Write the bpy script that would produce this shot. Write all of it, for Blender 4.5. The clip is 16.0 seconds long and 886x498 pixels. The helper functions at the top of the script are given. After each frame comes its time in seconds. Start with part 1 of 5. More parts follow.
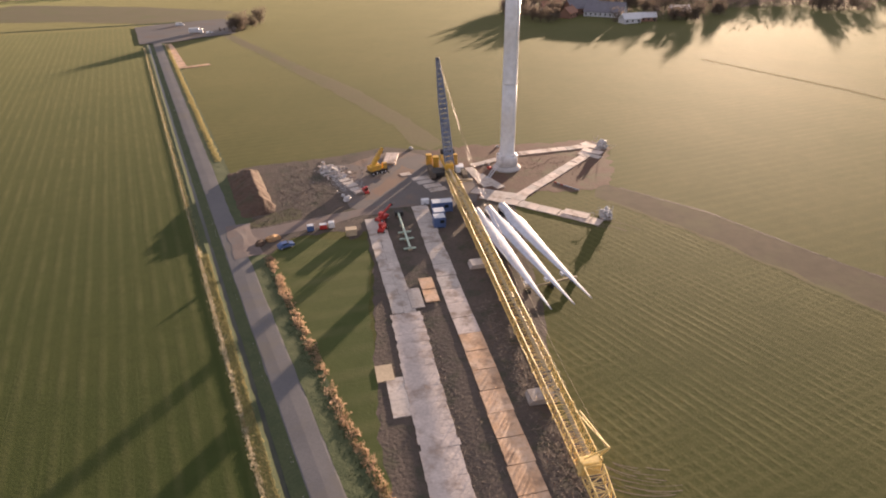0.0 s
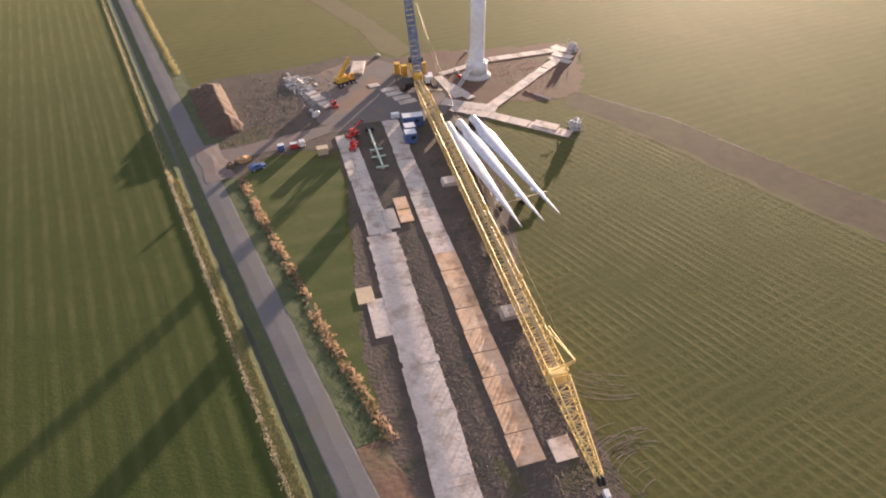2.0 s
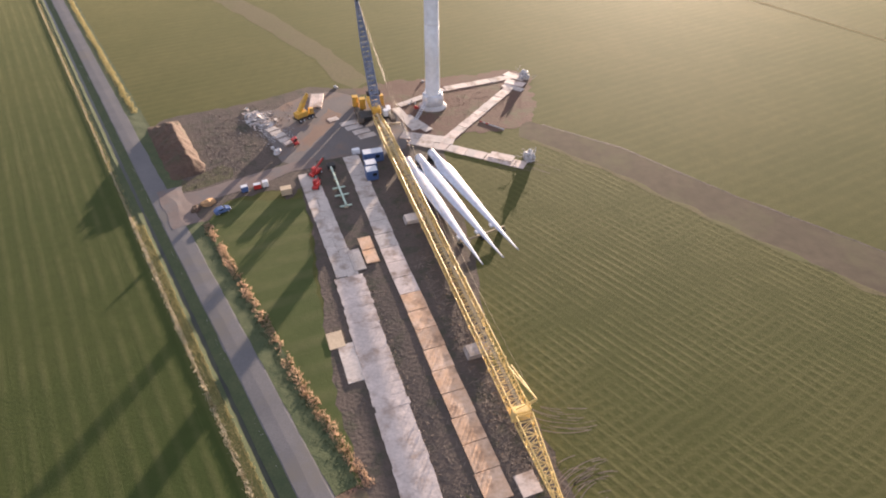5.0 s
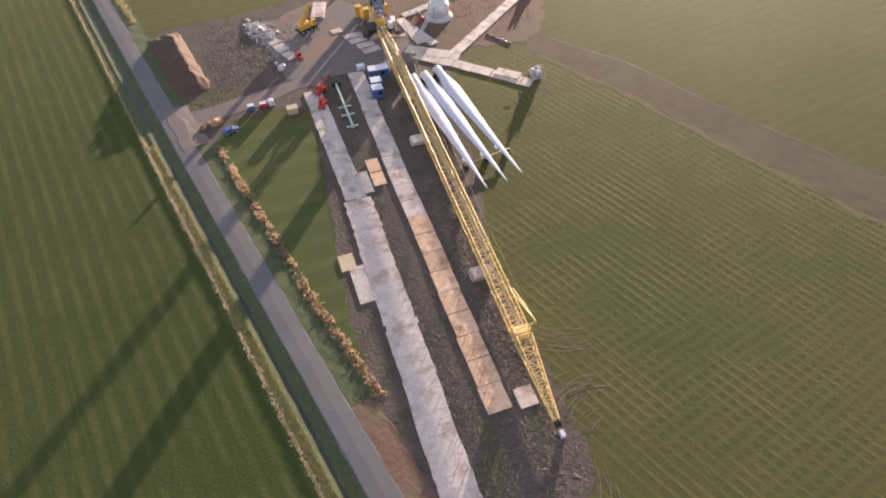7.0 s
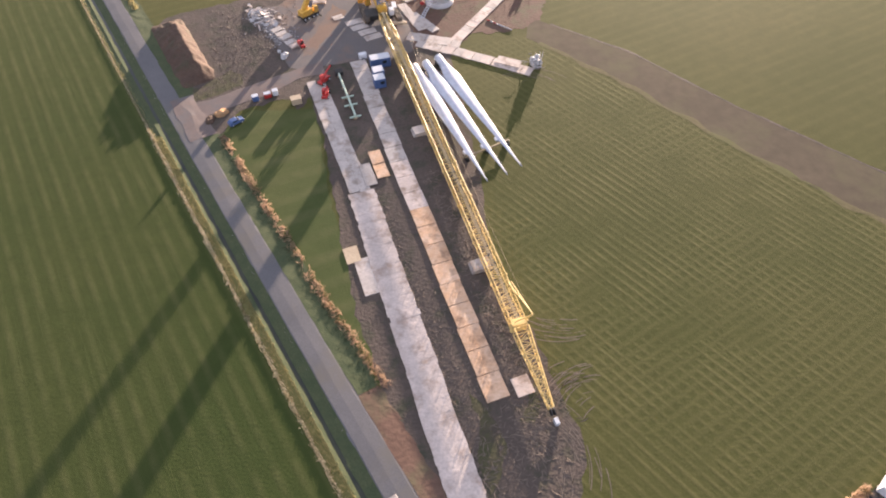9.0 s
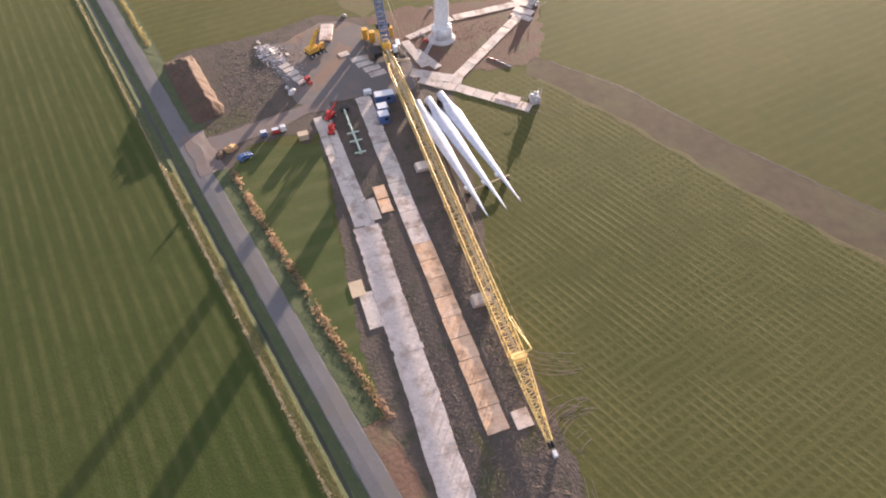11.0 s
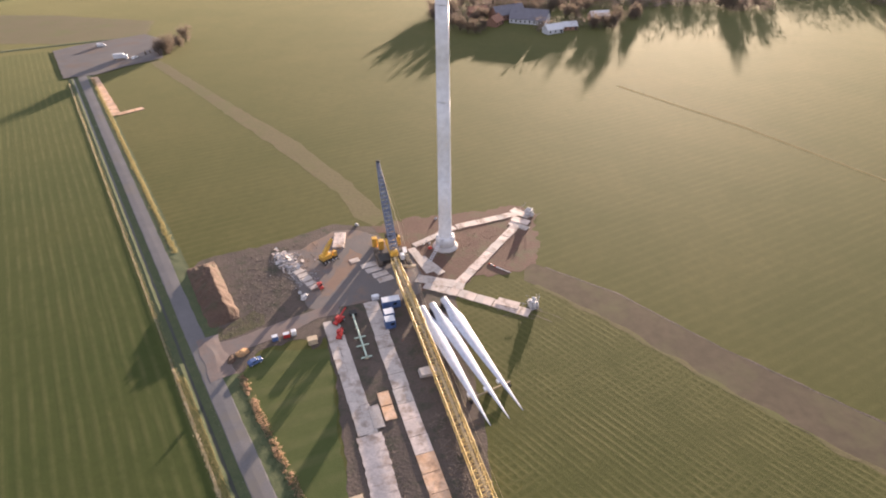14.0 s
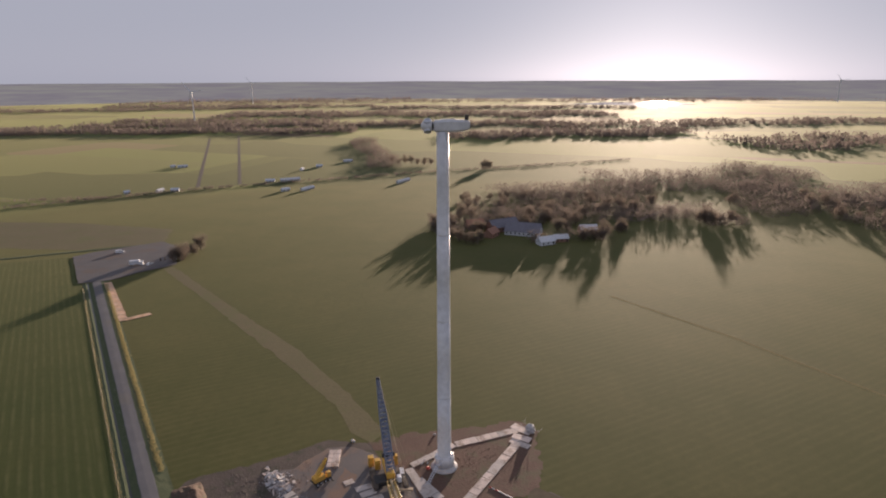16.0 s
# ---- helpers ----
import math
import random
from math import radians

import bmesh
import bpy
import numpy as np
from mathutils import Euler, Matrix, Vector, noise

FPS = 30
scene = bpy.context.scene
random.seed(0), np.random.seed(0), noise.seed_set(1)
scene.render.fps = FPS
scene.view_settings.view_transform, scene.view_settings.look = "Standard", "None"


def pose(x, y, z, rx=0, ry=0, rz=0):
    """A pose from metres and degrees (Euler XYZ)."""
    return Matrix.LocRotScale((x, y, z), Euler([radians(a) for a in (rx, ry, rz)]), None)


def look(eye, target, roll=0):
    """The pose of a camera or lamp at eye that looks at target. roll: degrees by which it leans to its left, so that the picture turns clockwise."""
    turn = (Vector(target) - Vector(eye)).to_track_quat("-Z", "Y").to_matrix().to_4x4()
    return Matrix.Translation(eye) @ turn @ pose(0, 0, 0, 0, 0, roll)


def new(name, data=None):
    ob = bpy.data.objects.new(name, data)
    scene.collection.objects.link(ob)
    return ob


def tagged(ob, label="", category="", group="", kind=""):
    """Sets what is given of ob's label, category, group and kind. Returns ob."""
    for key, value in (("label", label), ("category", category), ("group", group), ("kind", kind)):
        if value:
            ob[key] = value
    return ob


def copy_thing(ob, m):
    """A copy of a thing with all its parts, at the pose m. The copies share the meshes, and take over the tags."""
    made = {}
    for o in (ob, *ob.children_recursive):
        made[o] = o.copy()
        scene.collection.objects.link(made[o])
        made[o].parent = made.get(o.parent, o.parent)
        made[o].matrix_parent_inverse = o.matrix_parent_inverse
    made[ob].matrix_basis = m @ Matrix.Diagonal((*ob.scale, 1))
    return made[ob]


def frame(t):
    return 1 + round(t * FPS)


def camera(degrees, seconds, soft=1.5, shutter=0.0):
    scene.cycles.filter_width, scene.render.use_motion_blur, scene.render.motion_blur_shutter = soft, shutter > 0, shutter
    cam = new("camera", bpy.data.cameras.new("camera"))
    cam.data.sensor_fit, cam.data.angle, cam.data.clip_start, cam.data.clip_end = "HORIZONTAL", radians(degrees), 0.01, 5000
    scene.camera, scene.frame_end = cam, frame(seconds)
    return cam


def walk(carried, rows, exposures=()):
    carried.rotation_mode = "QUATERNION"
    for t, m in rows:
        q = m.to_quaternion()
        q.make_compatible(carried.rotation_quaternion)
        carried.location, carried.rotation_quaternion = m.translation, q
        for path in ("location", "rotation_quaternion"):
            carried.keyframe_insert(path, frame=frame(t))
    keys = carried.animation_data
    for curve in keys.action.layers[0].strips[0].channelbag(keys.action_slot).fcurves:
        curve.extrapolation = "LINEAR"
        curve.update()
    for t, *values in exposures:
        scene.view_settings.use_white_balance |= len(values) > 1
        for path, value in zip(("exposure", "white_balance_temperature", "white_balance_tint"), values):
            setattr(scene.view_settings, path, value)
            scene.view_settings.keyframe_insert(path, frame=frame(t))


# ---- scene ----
cam = camera(72.6, 16.0, soft=2.0)
PATH = [
    (0, (2.577, -162.347, 64.575), (2.35, -160.619, 63.594), -1.0),
    (0.5, (2.265, -162.272, 65.882), (2.128, -160.609, 64.78), -0.8),
    (1, (2.075, -162.315, 67.153), (1.946, -160.703, 65.977), -0.9),
    (1.5, (2.035, -162.218, 68.709), (1.908, -160.646, 67.479), -0.9),
    (2, (2.124, -162.109, 70.444), (2.006, -160.57, 69.172), -1.0),
    (2.5, (2.211, -162.032, 72.083), (2.142, -160.491, 70.81), -0.9),
    (3, (2.145, -161.952, 73.716), (2.152, -160.409, 72.444), -0.6),
    (3.5, (2.111, -161.856, 75.196), (2.121, -160.312, 73.925), -0.5),
    (4, (2.094, -161.697, 76.633), (2.104, -160.151, 75.363), -0.5),
    (6.5, (1.522, -160.942, 84.232), (1.518, -159.449, 82.901), -0.4),
    (7, (1.436, -160.933, 85.956), (1.429, -159.625, 84.443), -0.6),
    (7.5, (1.508, -160.48, 87.911), (1.497, -159.31, 86.289), -0.9),
    (8, (1.538, -160.148, 89.54), (1.526, -158.984, 87.913), -0.9),
    (8.5, (1.672, -160.049, 90.857), (1.657, -158.856, 89.252), -1.0),
    (9, (1.543, -159.996, 92.12), (1.53, -158.77, 90.54), -0.9),
    (9.2, (1.46, -159.948, 92.654), (1.448, -158.707, 91.086), -0.8),
    (11.5, (1.338, -159.842, 98.792), (1.321, -158.571, 97.248), -0.9),
    (12, (1.182, -159.686, 100.143), (1.164, -158.395, 98.616), -0.8),
    (12.5, (1.256, -159.626, 101.567), (1.235, -158.241, 100.124), -0.9),
    (13, (1.495, -159.615, 103.135), (1.471, -158.138, 101.787), -1.0),
    (13.5, (1.843, -159.439, 104.951), (1.815, -157.871, 103.709), -1.1),
    (14, (1.964, -158.992, 106.89), (1.935, -157.337, 105.768), -1.0),
    (14.5, (1.848, -158.733, 108.573), (1.822, -156.994, 107.585), -0.8),
    (15, (1.646, -158.643, 110.312), (1.623, -156.831, 109.466), -0.6),
    (15.5, (1.452, -158.554, 112.221), (1.432, -156.68, 111.523), -0.5),
    (16, (1.446, -158.437, 114.274), (1.427, -156.514, 113.725), -0.3),
]
walk(cam, [(t, look(eye, target, roll)) for t, eye, target, roll in PATH], exposures=[(0.0, 1.83, 6800, 23.0), (3.5, 2.2, 6200, 20.0), (6.5, 2.15, 6150, 20.0), (7.0, 2.14, 6100, 20.0), (8.0, 2.32, 6100, 20.0), (9.0, 2.38, 6100, 20.0), (12.5, 2.32, 6200, 21.0), (14.5, 2.3, 6300, 21.0), (15.0, 2.0, 6300, 21.0), (15.5, 1.65, 6200, 20.0), (16.0, 1.15, 6100, 20.0)])

# ---- light ----
SUN_AZ, SUN_EL = radians(18.6), radians(5.2)
world = bpy.data.worlds.new("evening_sky")
scene.world = world
world.use_nodes = True
wn = world.node_tree
sky = wn.nodes.new("ShaderNodeTexSky")
sky.sky_type = "NISHITA"
sky.sun_disc = False
sky.sun_elevation, sky.sun_rotation = SUN_EL, SUN_AZ
sky.air_density, sky.dust_density, sky.ozone_density = 1.0, 0.6, 1.5
wn.nodes["Background"].inputs[1].default_value = 0.06
pale = wn.nodes.new("ShaderNodeHueSaturation")
pale.inputs["Saturation"].default_value = 0.3
wn.links.new(sky.outputs[0], pale.inputs["Color"])
veil = wn.nodes.new("ShaderNodeMix")
veil.data_type = "RGBA"
veil.inputs[0].default_value = 0.9
veil.inputs[7].default_value = (2.95, 3.05, 3.3, 1)
wn.links.new(pale.outputs[0], veil.inputs[6])
wn.links.new(veil.outputs[2], wn.nodes["Background"].inputs[0])

sun_data = bpy.data.lights.new("sun", "SUN")
sun_data.energy, sun_data.angle, sun_data.color = 5.0, radians(0.6), (1.0, 0.78, 0.54)
sun_dir = Vector((math.sin(SUN_AZ) * math.cos(SUN_EL), math.cos(SUN_AZ) * math.cos(SUN_EL), math.sin(SUN_EL)))
sun = new("sun", sun_data)
sun.matrix_world = look(sun_dir * 500, (0, 0, 0))

# ---- materials ----


def mix_nodes(nt, fac, a, b):
    n = nt.nodes.new("ShaderNodeMix")
    n.data_type = "RGBA"
    for sock, v in ((n.inputs[0], fac), (n.inputs[6], a), (n.inputs[7], b)):
        if isinstance(v, bpy.types.NodeSocket):
            nt.links.new(v, sock)
        else:
            sock.default_value = v if not isinstance(v, tuple) else (*v, 1)
    return n.outputs[2]


def ramp_node(nt, fac, lo, hi):
    n = nt.nodes.new("ShaderNodeMapRange")
    n.inputs[1].default_value, n.inputs[2].default_value = lo, hi
    nt.links.new(fac, n.inputs[0])
    return n.outputs[0]


def noise_node(nt, scale, detail=4.0, vec=None, rough=0.55):
    n = nt.nodes.new("ShaderNodeTexNoise")
    n.inputs["Scale"].default_value, n.inputs["Detail"].default_value = scale, detail
    n.inputs["Roughness"].default_value = rough
    if vec is not None:
        nt.links.new(vec, n.inputs["Vector"])
    return n.outputs[0]


def coords(nt, angle=0.0, scale=(1, 1, 1)):
    tc = nt.nodes.new("ShaderNodeNewGeometry")
    mp = nt.nodes.new("ShaderNodeMapping")
    mp.inputs["Rotation"].default_value = (0, 0, angle)
    nt.links.new(tc.outputs["Position"], mp.inputs[0])
    if scale == (1, 1, 1):
        return mp.outputs[0]
    st = nt.nodes.new("ShaderNodeVectorMath")
    st.operation = "MULTIPLY"
    st.inputs[1].default_value = scale
    nt.links.new(mp.outputs[0], st.inputs[0])
    return st.outputs[0]


def material(name, a, b, scale=1.0, fine=8.0, rough=0.8, metal=0.0, bump=0.3, dist=0.05, stain=None, stain_scale=0.3, vary=0.0, spec=0.3, thin=0.0):
    """Two-scale noise between colours a and b, with stains, a bump and a change of brightness from piece to piece."""
    m = bpy.data.materials.new(name)
    m.use_nodes = True
    nt = m.node_tree
    bs = nt.nodes["Principled BSDF"]
    pos = coords(nt)
    big = ramp_node(nt, noise_node(nt, scale, 5, pos), 0.3, 0.7)
    col = mix_nodes(nt, big, a, b)
    small = noise_node(nt, fine, 3, pos)
    f = ramp_node(nt, small, 0.35, 0.75)
    dark = tuple(0.62 * v for v in a)
    half = nt.nodes.new("ShaderNodeMath")
    half.operation = "MULTIPLY"
    nt.links.new(f, half.inputs[0])
    half.inputs[1].default_value = 0.55
    col = mix_nodes(nt, half.outputs[0], col, dark)
    if stain:
        s = ramp_node(nt, noise_node(nt, stain_scale, 6, pos, 0.65), 0.5, 0.66)
        col = mix_nodes(nt, s, col, stain)
    if vary:
        oi = nt.nodes.new("ShaderNodeObjectInfo")
        hsv = nt.nodes.new("ShaderNodeHueSaturation")
        mr = nt.nodes.new("ShaderNodeMapRange")
        mr.inputs[3].default_value, mr.inputs[4].default_value = 1 - vary, 1 + vary
        nt.links.new(oi.outputs["Random"], mr.inputs[0])
        nt.links.new(mr.outputs[0], hsv.inputs["Value"])
        nt.links.new(col, hsv.inputs["Color"])
        col = hsv.outputs[0]
    nt.links.new(col, bs.inputs["Base Color"])
    bs.inputs["Roughness"].default_value, bs.inputs["Metallic"].default_value = rough, metal
    bs.inputs["Specular IOR Level"].default_value = spec
    if thin:
        # thin dry blades let the low light through
        tl = nt.nodes.new("ShaderNodeBsdfTranslucent")
        nt.links.new(col, tl.inputs[0])
        ms = nt.nodes.new("ShaderNodeMixShader")
        ms.inputs[0].default_value = thin
        nt.links.new(bs.outputs[0], ms.inputs[1])
        nt.links.new(tl.outputs[0], ms.inputs[2])
        nt.links.new(ms.outputs[0], nt.nodes["Material Output"].inputs[0])
    if bump:
        bp = nt.nodes.new("ShaderNodeBump")
        bp.inputs["Strength"].default_value, bp.inputs["Distance"].default_value = bump, dist
        nt.links.new(small, bp.inputs["Height"])
        nt.links.new(bp.outputs[0], bs.inputs["Normal"])
    return m


CROSS = radians(80)


def field_material(name, a, b, light, angle, period, far=False, rows=0.7, cross=0.0):
    """Winter grass with drill rows that run along one direction, broken up by noise, and wide tramlines."""
    m = bpy.data.materials.new(name)
    m.use_nodes = True
    nt = m.node_tree
    bs = nt.nodes["Principled BSDF"]
    pos = coords(nt)
    big = ramp_node(nt, noise_node(nt, 0.018, 6, pos, 0.6), 0.35, 0.68)
    col = mix_nodes(nt, big, a, b)
    mott = ramp_node(nt, noise_node(nt, 0.3, 7, pos, 0.75), 0.35, 0.72)
    mm = nt.nodes.new("ShaderNodeMath")
    mm.operation = "MULTIPLY"
    nt.links.new(mott, mm.inputs[0])
    mm.inputs[1].default_value = 0.5
    col = mix_nodes(nt, mm.outputs[0], col, tuple(0.7 * v for v in a))
    rows_pos = coords(nt, -angle, (1, 1, 1))
    wv = nt.nodes.new("ShaderNodeTexWave")
    wv.wave_type, wv.bands_direction = "BANDS", "Y"
    wv.inputs["Scale"].default_value = 0.314 / period
    wv.inputs["Distortion"].default_value = 0.7
    wv.inputs["Detail"].default_value = 2.0
    wv.inputs["Detail Scale"].default_value = 0.6
    nt.links.new(rows_pos, wv.inputs["Vector"])
    streak = coords(nt, -angle, (0.016, 0.85, 1))
    lines = ramp_node(nt, noise_node(nt, 1.0, 5, streak, 0.72), 0.56, 0.86)
    gate = ramp_node(nt, noise_node(nt, 0.09, 6, pos, 0.72), 0.34, 0.62)
    wm = nt.nodes.new("ShaderNodeMath")
    wm.operation = "MULTIPLY"
    nt.links.new(ramp_node(nt, wv.outputs[1], 0.4, 1.25), wm.inputs[0])
    nt.links.new(gate, wm.inputs[1])
    mx = nt.nodes.new("ShaderNodeMath")
    mx.operation = "MAXIMUM"
    nt.links.new(wm.outputs[0], mx.inputs[0])
    nt.links.new(lines, mx.inputs[1])
    sc = nt.nodes.new("ShaderNodeMath")
    sc.operation = "MULTIPLY"
    sc.inputs[1].default_value = rows
    # fainter rows drilled across the first
    cw = nt.nodes.new("ShaderNodeTexWave")
    cw.wave_type, cw.bands_direction = "BANDS", "Y"
    cw.inputs["Scale"].default_value = 0.314 / (period * 1.15)
    cw.inputs["Distortion"].default_value = 2.2
    cw.inputs["Detail"].default_value = 2.0
    cw.inputs["Detail Scale"].default_value = 0.6
    nt.links.new(coords(nt, -angle - CROSS), cw.inputs["Vector"])
    cl = nt.nodes.new("ShaderNodeMath")
    cl.operation = "MULTIPLY"
    cl.inputs[1].default_value = cross
    nt.links.new(ramp_node(nt, cw.outputs[1], 0.2, 1.2), cl.inputs[0])
    cg = nt.nodes.new("ShaderNodeMath")
    cg.operation = "MULTIPLY"
    nt.links.new(cl.outputs[0], cg.inputs[0])
    nt.links.new(ramp_node(nt, noise_node(nt, 0.022, 3, pos, 0.6), 0.4, 0.56), cg.inputs[1])
    m2 = nt.nodes.new("ShaderNodeMath")
    m2.operation = "MAXIMUM"
    nt.links.new(mx.outputs[0], m2.inputs[0])
    nt.links.new(cg.outputs[0], m2.inputs[1])
    nt.links.new(m2.outputs[0], sc.inputs[0])
    col = mix_nodes(nt, sc.outputs[0], col, light)
    if far:
        # a patchwork of other people's fields, far off
        tile = coords(nt, 0.35, (0.0034, 0.0062, 1))
        vo = nt.nodes.new("ShaderNodeTexVoronoi")
        vo.distance = "CHEBYCHEV"
        vo.inputs["Randomness"].default_value = 0.75
        vo.inputs["Scale"].default_value = 1.0
        nt.links.new(tile, vo.inputs["Vector"])
        sep = nt.nodes.new("ShaderNodeSeparateColor")
        nt.links.new(vo.outputs["Color"], sep.inputs[0])
        pc = mix_nodes(nt, ramp_node(nt, sep.outputs[0], 0.25, 0.9), (0.03, 0.048, 0.015), (0.115, 0.14, 0.04))
        pc = mix_nodes(nt, ramp_node(nt, sep.outputs[1], 0.82, 0.9), pc, (0.10, 0.075, 0.05))
        ln = nt.nodes.new("ShaderNodeVectorMath")
        ln.operation = "LENGTH"
        nt.links.new(pos, ln.inputs[0])
        col = mix_nodes(nt, ramp_node(nt, ln.outputs["Value"], 500, 560), col, pc)
    nt.links.new(col, bs.inputs["Base Color"])
    bs.inputs["Roughness"].default_value = 0.9
    bs.inputs["Specular IOR Level"].default_value = 0.15
    # upright blades scatter the low light forward
    bs.inputs["Sheen Weight"].default_value = 0.1
    bs.inputs["Sheen Roughness"].default_value = 0.35
    bs.inputs["Sheen Tint"].default_value = (0.6, 0.58, 0.3, 1)
    fine = noise_node(nt, 2.2, 4, pos, 0.7)
    add = nt.nodes.new("ShaderNodeMath")
    nt.links.new(fine, add.inputs[0])
    nt.links.new(sc.outputs[0], add.inputs[1])
    bp = nt.nodes.new("ShaderNodeBump")
    bp.inputs["Strength"].default_value, bp.inputs["Distance"].default_value = 0.35, 0.12
    nt.links.new(add.outputs[0], bp.inputs["Height"])
    nt.links.new(bp.outputs[0], bs.inputs["Normal"])
    return m


ROAD_ANG = math.atan2(-0.84, 0.543)
STRIPE_ANG = radians(-48.0)
M_GRASS = field_material("meadow_grass", (0.062, 0.069, 0.02), (0.082, 0.081, 0.027), (0.155, 0.14, 0.06), STRIPE_ANG, 1.75, rows=0.62, cross=0.42)
M_MEADOW = field_material("smooth_meadow", (0.062, 0.069, 0.02), (0.088, 0.086, 0.029), (0.135, 0.125, 0.05), radians(28), 3.4, far=True, rows=0.28)
M_CROP = field_material("left_field_grass", (0.041, 0.058, 0.015), (0.056, 0.067, 0.019), (0.095, 0.097, 0.038), ROAD_ANG, 3.0)
M_GREEN = field_material("rough_green", (0.06, 0.08, 0.026), (0.085, 0.095, 0.034), (0.11, 0.11, 0.05), 0.4, 6.0)
M_EARTH = material("dark_wet_earth", (0.074, 0.06, 0.052), (0.108, 0.084, 0.07), 0.12, 1.6, 0.85, bump=0.8, dist=0.16, stain=(0.05, 0.05, 0.034), stain_scale=0.22)
M_BROWN = material("red_brown_earth", (0.11, 0.066, 0.05), (0.145, 0.09, 0.068), 0.1, 1.3, 0.9, bump=0.6, dist=0.12, stain=(0.105, 0.09, 0.055), stain_scale=0.12)
M_PATH = material("worn_path_earth", (0.082, 0.066, 0.044), (0.104, 0.082, 0.055), 0.05, 0.35, 0.95, bump=0.3, dist=0.1, stain=(0.1, 0.09, 0.05), stain_scale=0.06)
M_LITBAND = material("sunlit_band", (0.185, 0.128, 0.1), (0.22, 0.15, 0.115), 0.2, 2.5, 0.95, bump=0.4, dist=0.05, stain=(0.15, 0.125, 0.115), stain_scale=0.15)
M_FAINT = material("grown_over_path", (0.12, 0.105, 0.05), (0.14, 0.118, 0.06), 0.06, 0.9, 0.95, bump=0.2, dist=0.1, stain=(0.105, 0.105, 0.04), stain_scale=0.05)
M_HARD = material("compacted_gravel", (0.125, 0.115, 0.116), (0.155, 0.139, 0.135), 0.09, 3.0, 0.9, bump=0.4, stain=(0.2, 0.135, 0.1), stain_scale=0.055)
M_ASPHALT = material("grey_asphalt", (0.115, 0.115, 0.124), (0.148, 0.145, 0.152), 0.15, 5.0, 0.8, bump=0.2, dist=0.02, stain=(0.125, 0.118, 0.11), stain_scale=0.09)
M_YARD = material("dark_yard_paving", (0.1, 0.096, 0.1), (0.135, 0.125, 0.125), 0.08, 3.0, 0.85, bump=0.2, dist=0.02, stain=(0.12, 0.09, 0.075), stain_scale=0.06)
M_BLACKTOP = material("wet_blacktop", (0.03, 0.03, 0.033), (0.05, 0.048, 0.05), 0.1, 3.0, 0.7, bump=0.2, dist=0.02, stain=(0.06, 0.052, 0.045), stain_scale=0.08)
M_GRAVEL = material("pink_gravel", (0.15, 0.124, 0.118), (0.19, 0.152, 0.14), 0.2, 4.0, 0.95, bump=0.4, dist=0.04, stain=(0.135, 0.126, 0.128), stain_scale=0.14)
M_WATER = material("ditch_water", (0.012, 0.018, 0.014), (0.02, 0.026, 0.018), 0.2, 1.0, 0.3, bump=0.2, dist=0.03, spec=0.35)
M_MAT = material("weathered_grey_mat", (0.42, 0.38, 0.355), (0.54, 0.48, 0.445), 0.25, 2.5, 0.75, bump=0.6, dist=0.05, stain=(0.25, 0.205, 0.175), stain_scale=0.28, vary=0.09)
# tan raised towards orange for low sun on the mats; stains are mud
M_MATTAN = material("sunlit_muddy_tan_mat", (0.62, 0.37, 0.21), (0.66, 0.5, 0.38), 0.28, 2.0, 0.7, bump=0.6, dist=0.05, stain=(0.27, 0.17, 0.11), stain_scale=0.3, vary=0.16)
M_MATPINK = material("pale_pink_mat", (0.54, 0.455, 0.41), (0.64, 0.54, 0.49), 0.3, 2.5, 0.75, bump=0.6, dist=0.05, stain=(0.27, 0.205, 0.165), stain_scale=0.28, vary=0.1)
M_MATPALE = material("mud_smeared_mat", (0.5, 0.43, 0.395), (0.62, 0.53, 0.485), 0.3, 2.2, 0.75, bump=0.7, dist=0.07, stain=(0.32, 0.25, 0.21), stain_scale=0.22, vary=0.04)
M_SAND = material("orange_sand", (0.34, 0.2, 0.1), (0.44, 0.28, 0.15), 0.6, 3.0, 0.95, bump=0.6, dist=0.1, stain=(0.22, 0.15, 0.09), stain_scale=0.5)
M_SCRUB = material("trampled_scrub", (0.06, 0.064, 0.03), (0.105, 0.09, 0.056), 0.35, 1.8, 0.95, bump=0.8, dist=0.15, stain=(0.065, 0.052, 0.045), stain_scale=0.3)
M_LAKE = material("open_water", (0.015, 0.02, 0.025), (0.02, 0.025, 0.03), 0.01, 0.1, 0.12, bump=0.0, spec=0.5)
# pale tone puts the low sun on mud ridges into the colour
M_STREAK = material("pale_lit_mud", (0.14, 0.112, 0.092), (0.2, 0.162, 0.132), 0.5, 3.0, 0.9, bump=0.2, dist=0.03)
M_STRAW = material("dry_grass", (0.34, 0.3, 0.14), (0.44, 0.38, 0.2), 0.6, 3.0, 0.95, bump=0.0, thin=0.5)
M_REED = material("dry_reed", (0.42, 0.29, 0.2), (0.6, 0.45, 0.33), 0.7, 3.0, 0.95, bump=0.0, thin=0.6, stain=(0.3, 0.22, 0.13), stain_scale=0.4)
M_BANK = material("bank_grass", (0.056, 0.076, 0.038), (0.082, 0.096, 0.048), 0.4, 3.0, 0.95, bump=0.6, dist=0.1)
M_PALESTRAW = material("bleached_grass", (0.66, 0.58, 0.42), (0.76, 0.68, 0.52), 0.6, 3.0, 0.95, bump=0.0, thin=0.5, stain=(0.42, 0.36, 0.2), stain_scale=0.5)
M_STRAWBANK = material("bleached_bank", (0.1, 0.105, 0.036), (0.17, 0.16, 0.062), 0.5, 3.0, 0.95, bump=0.8, dist=0.15)
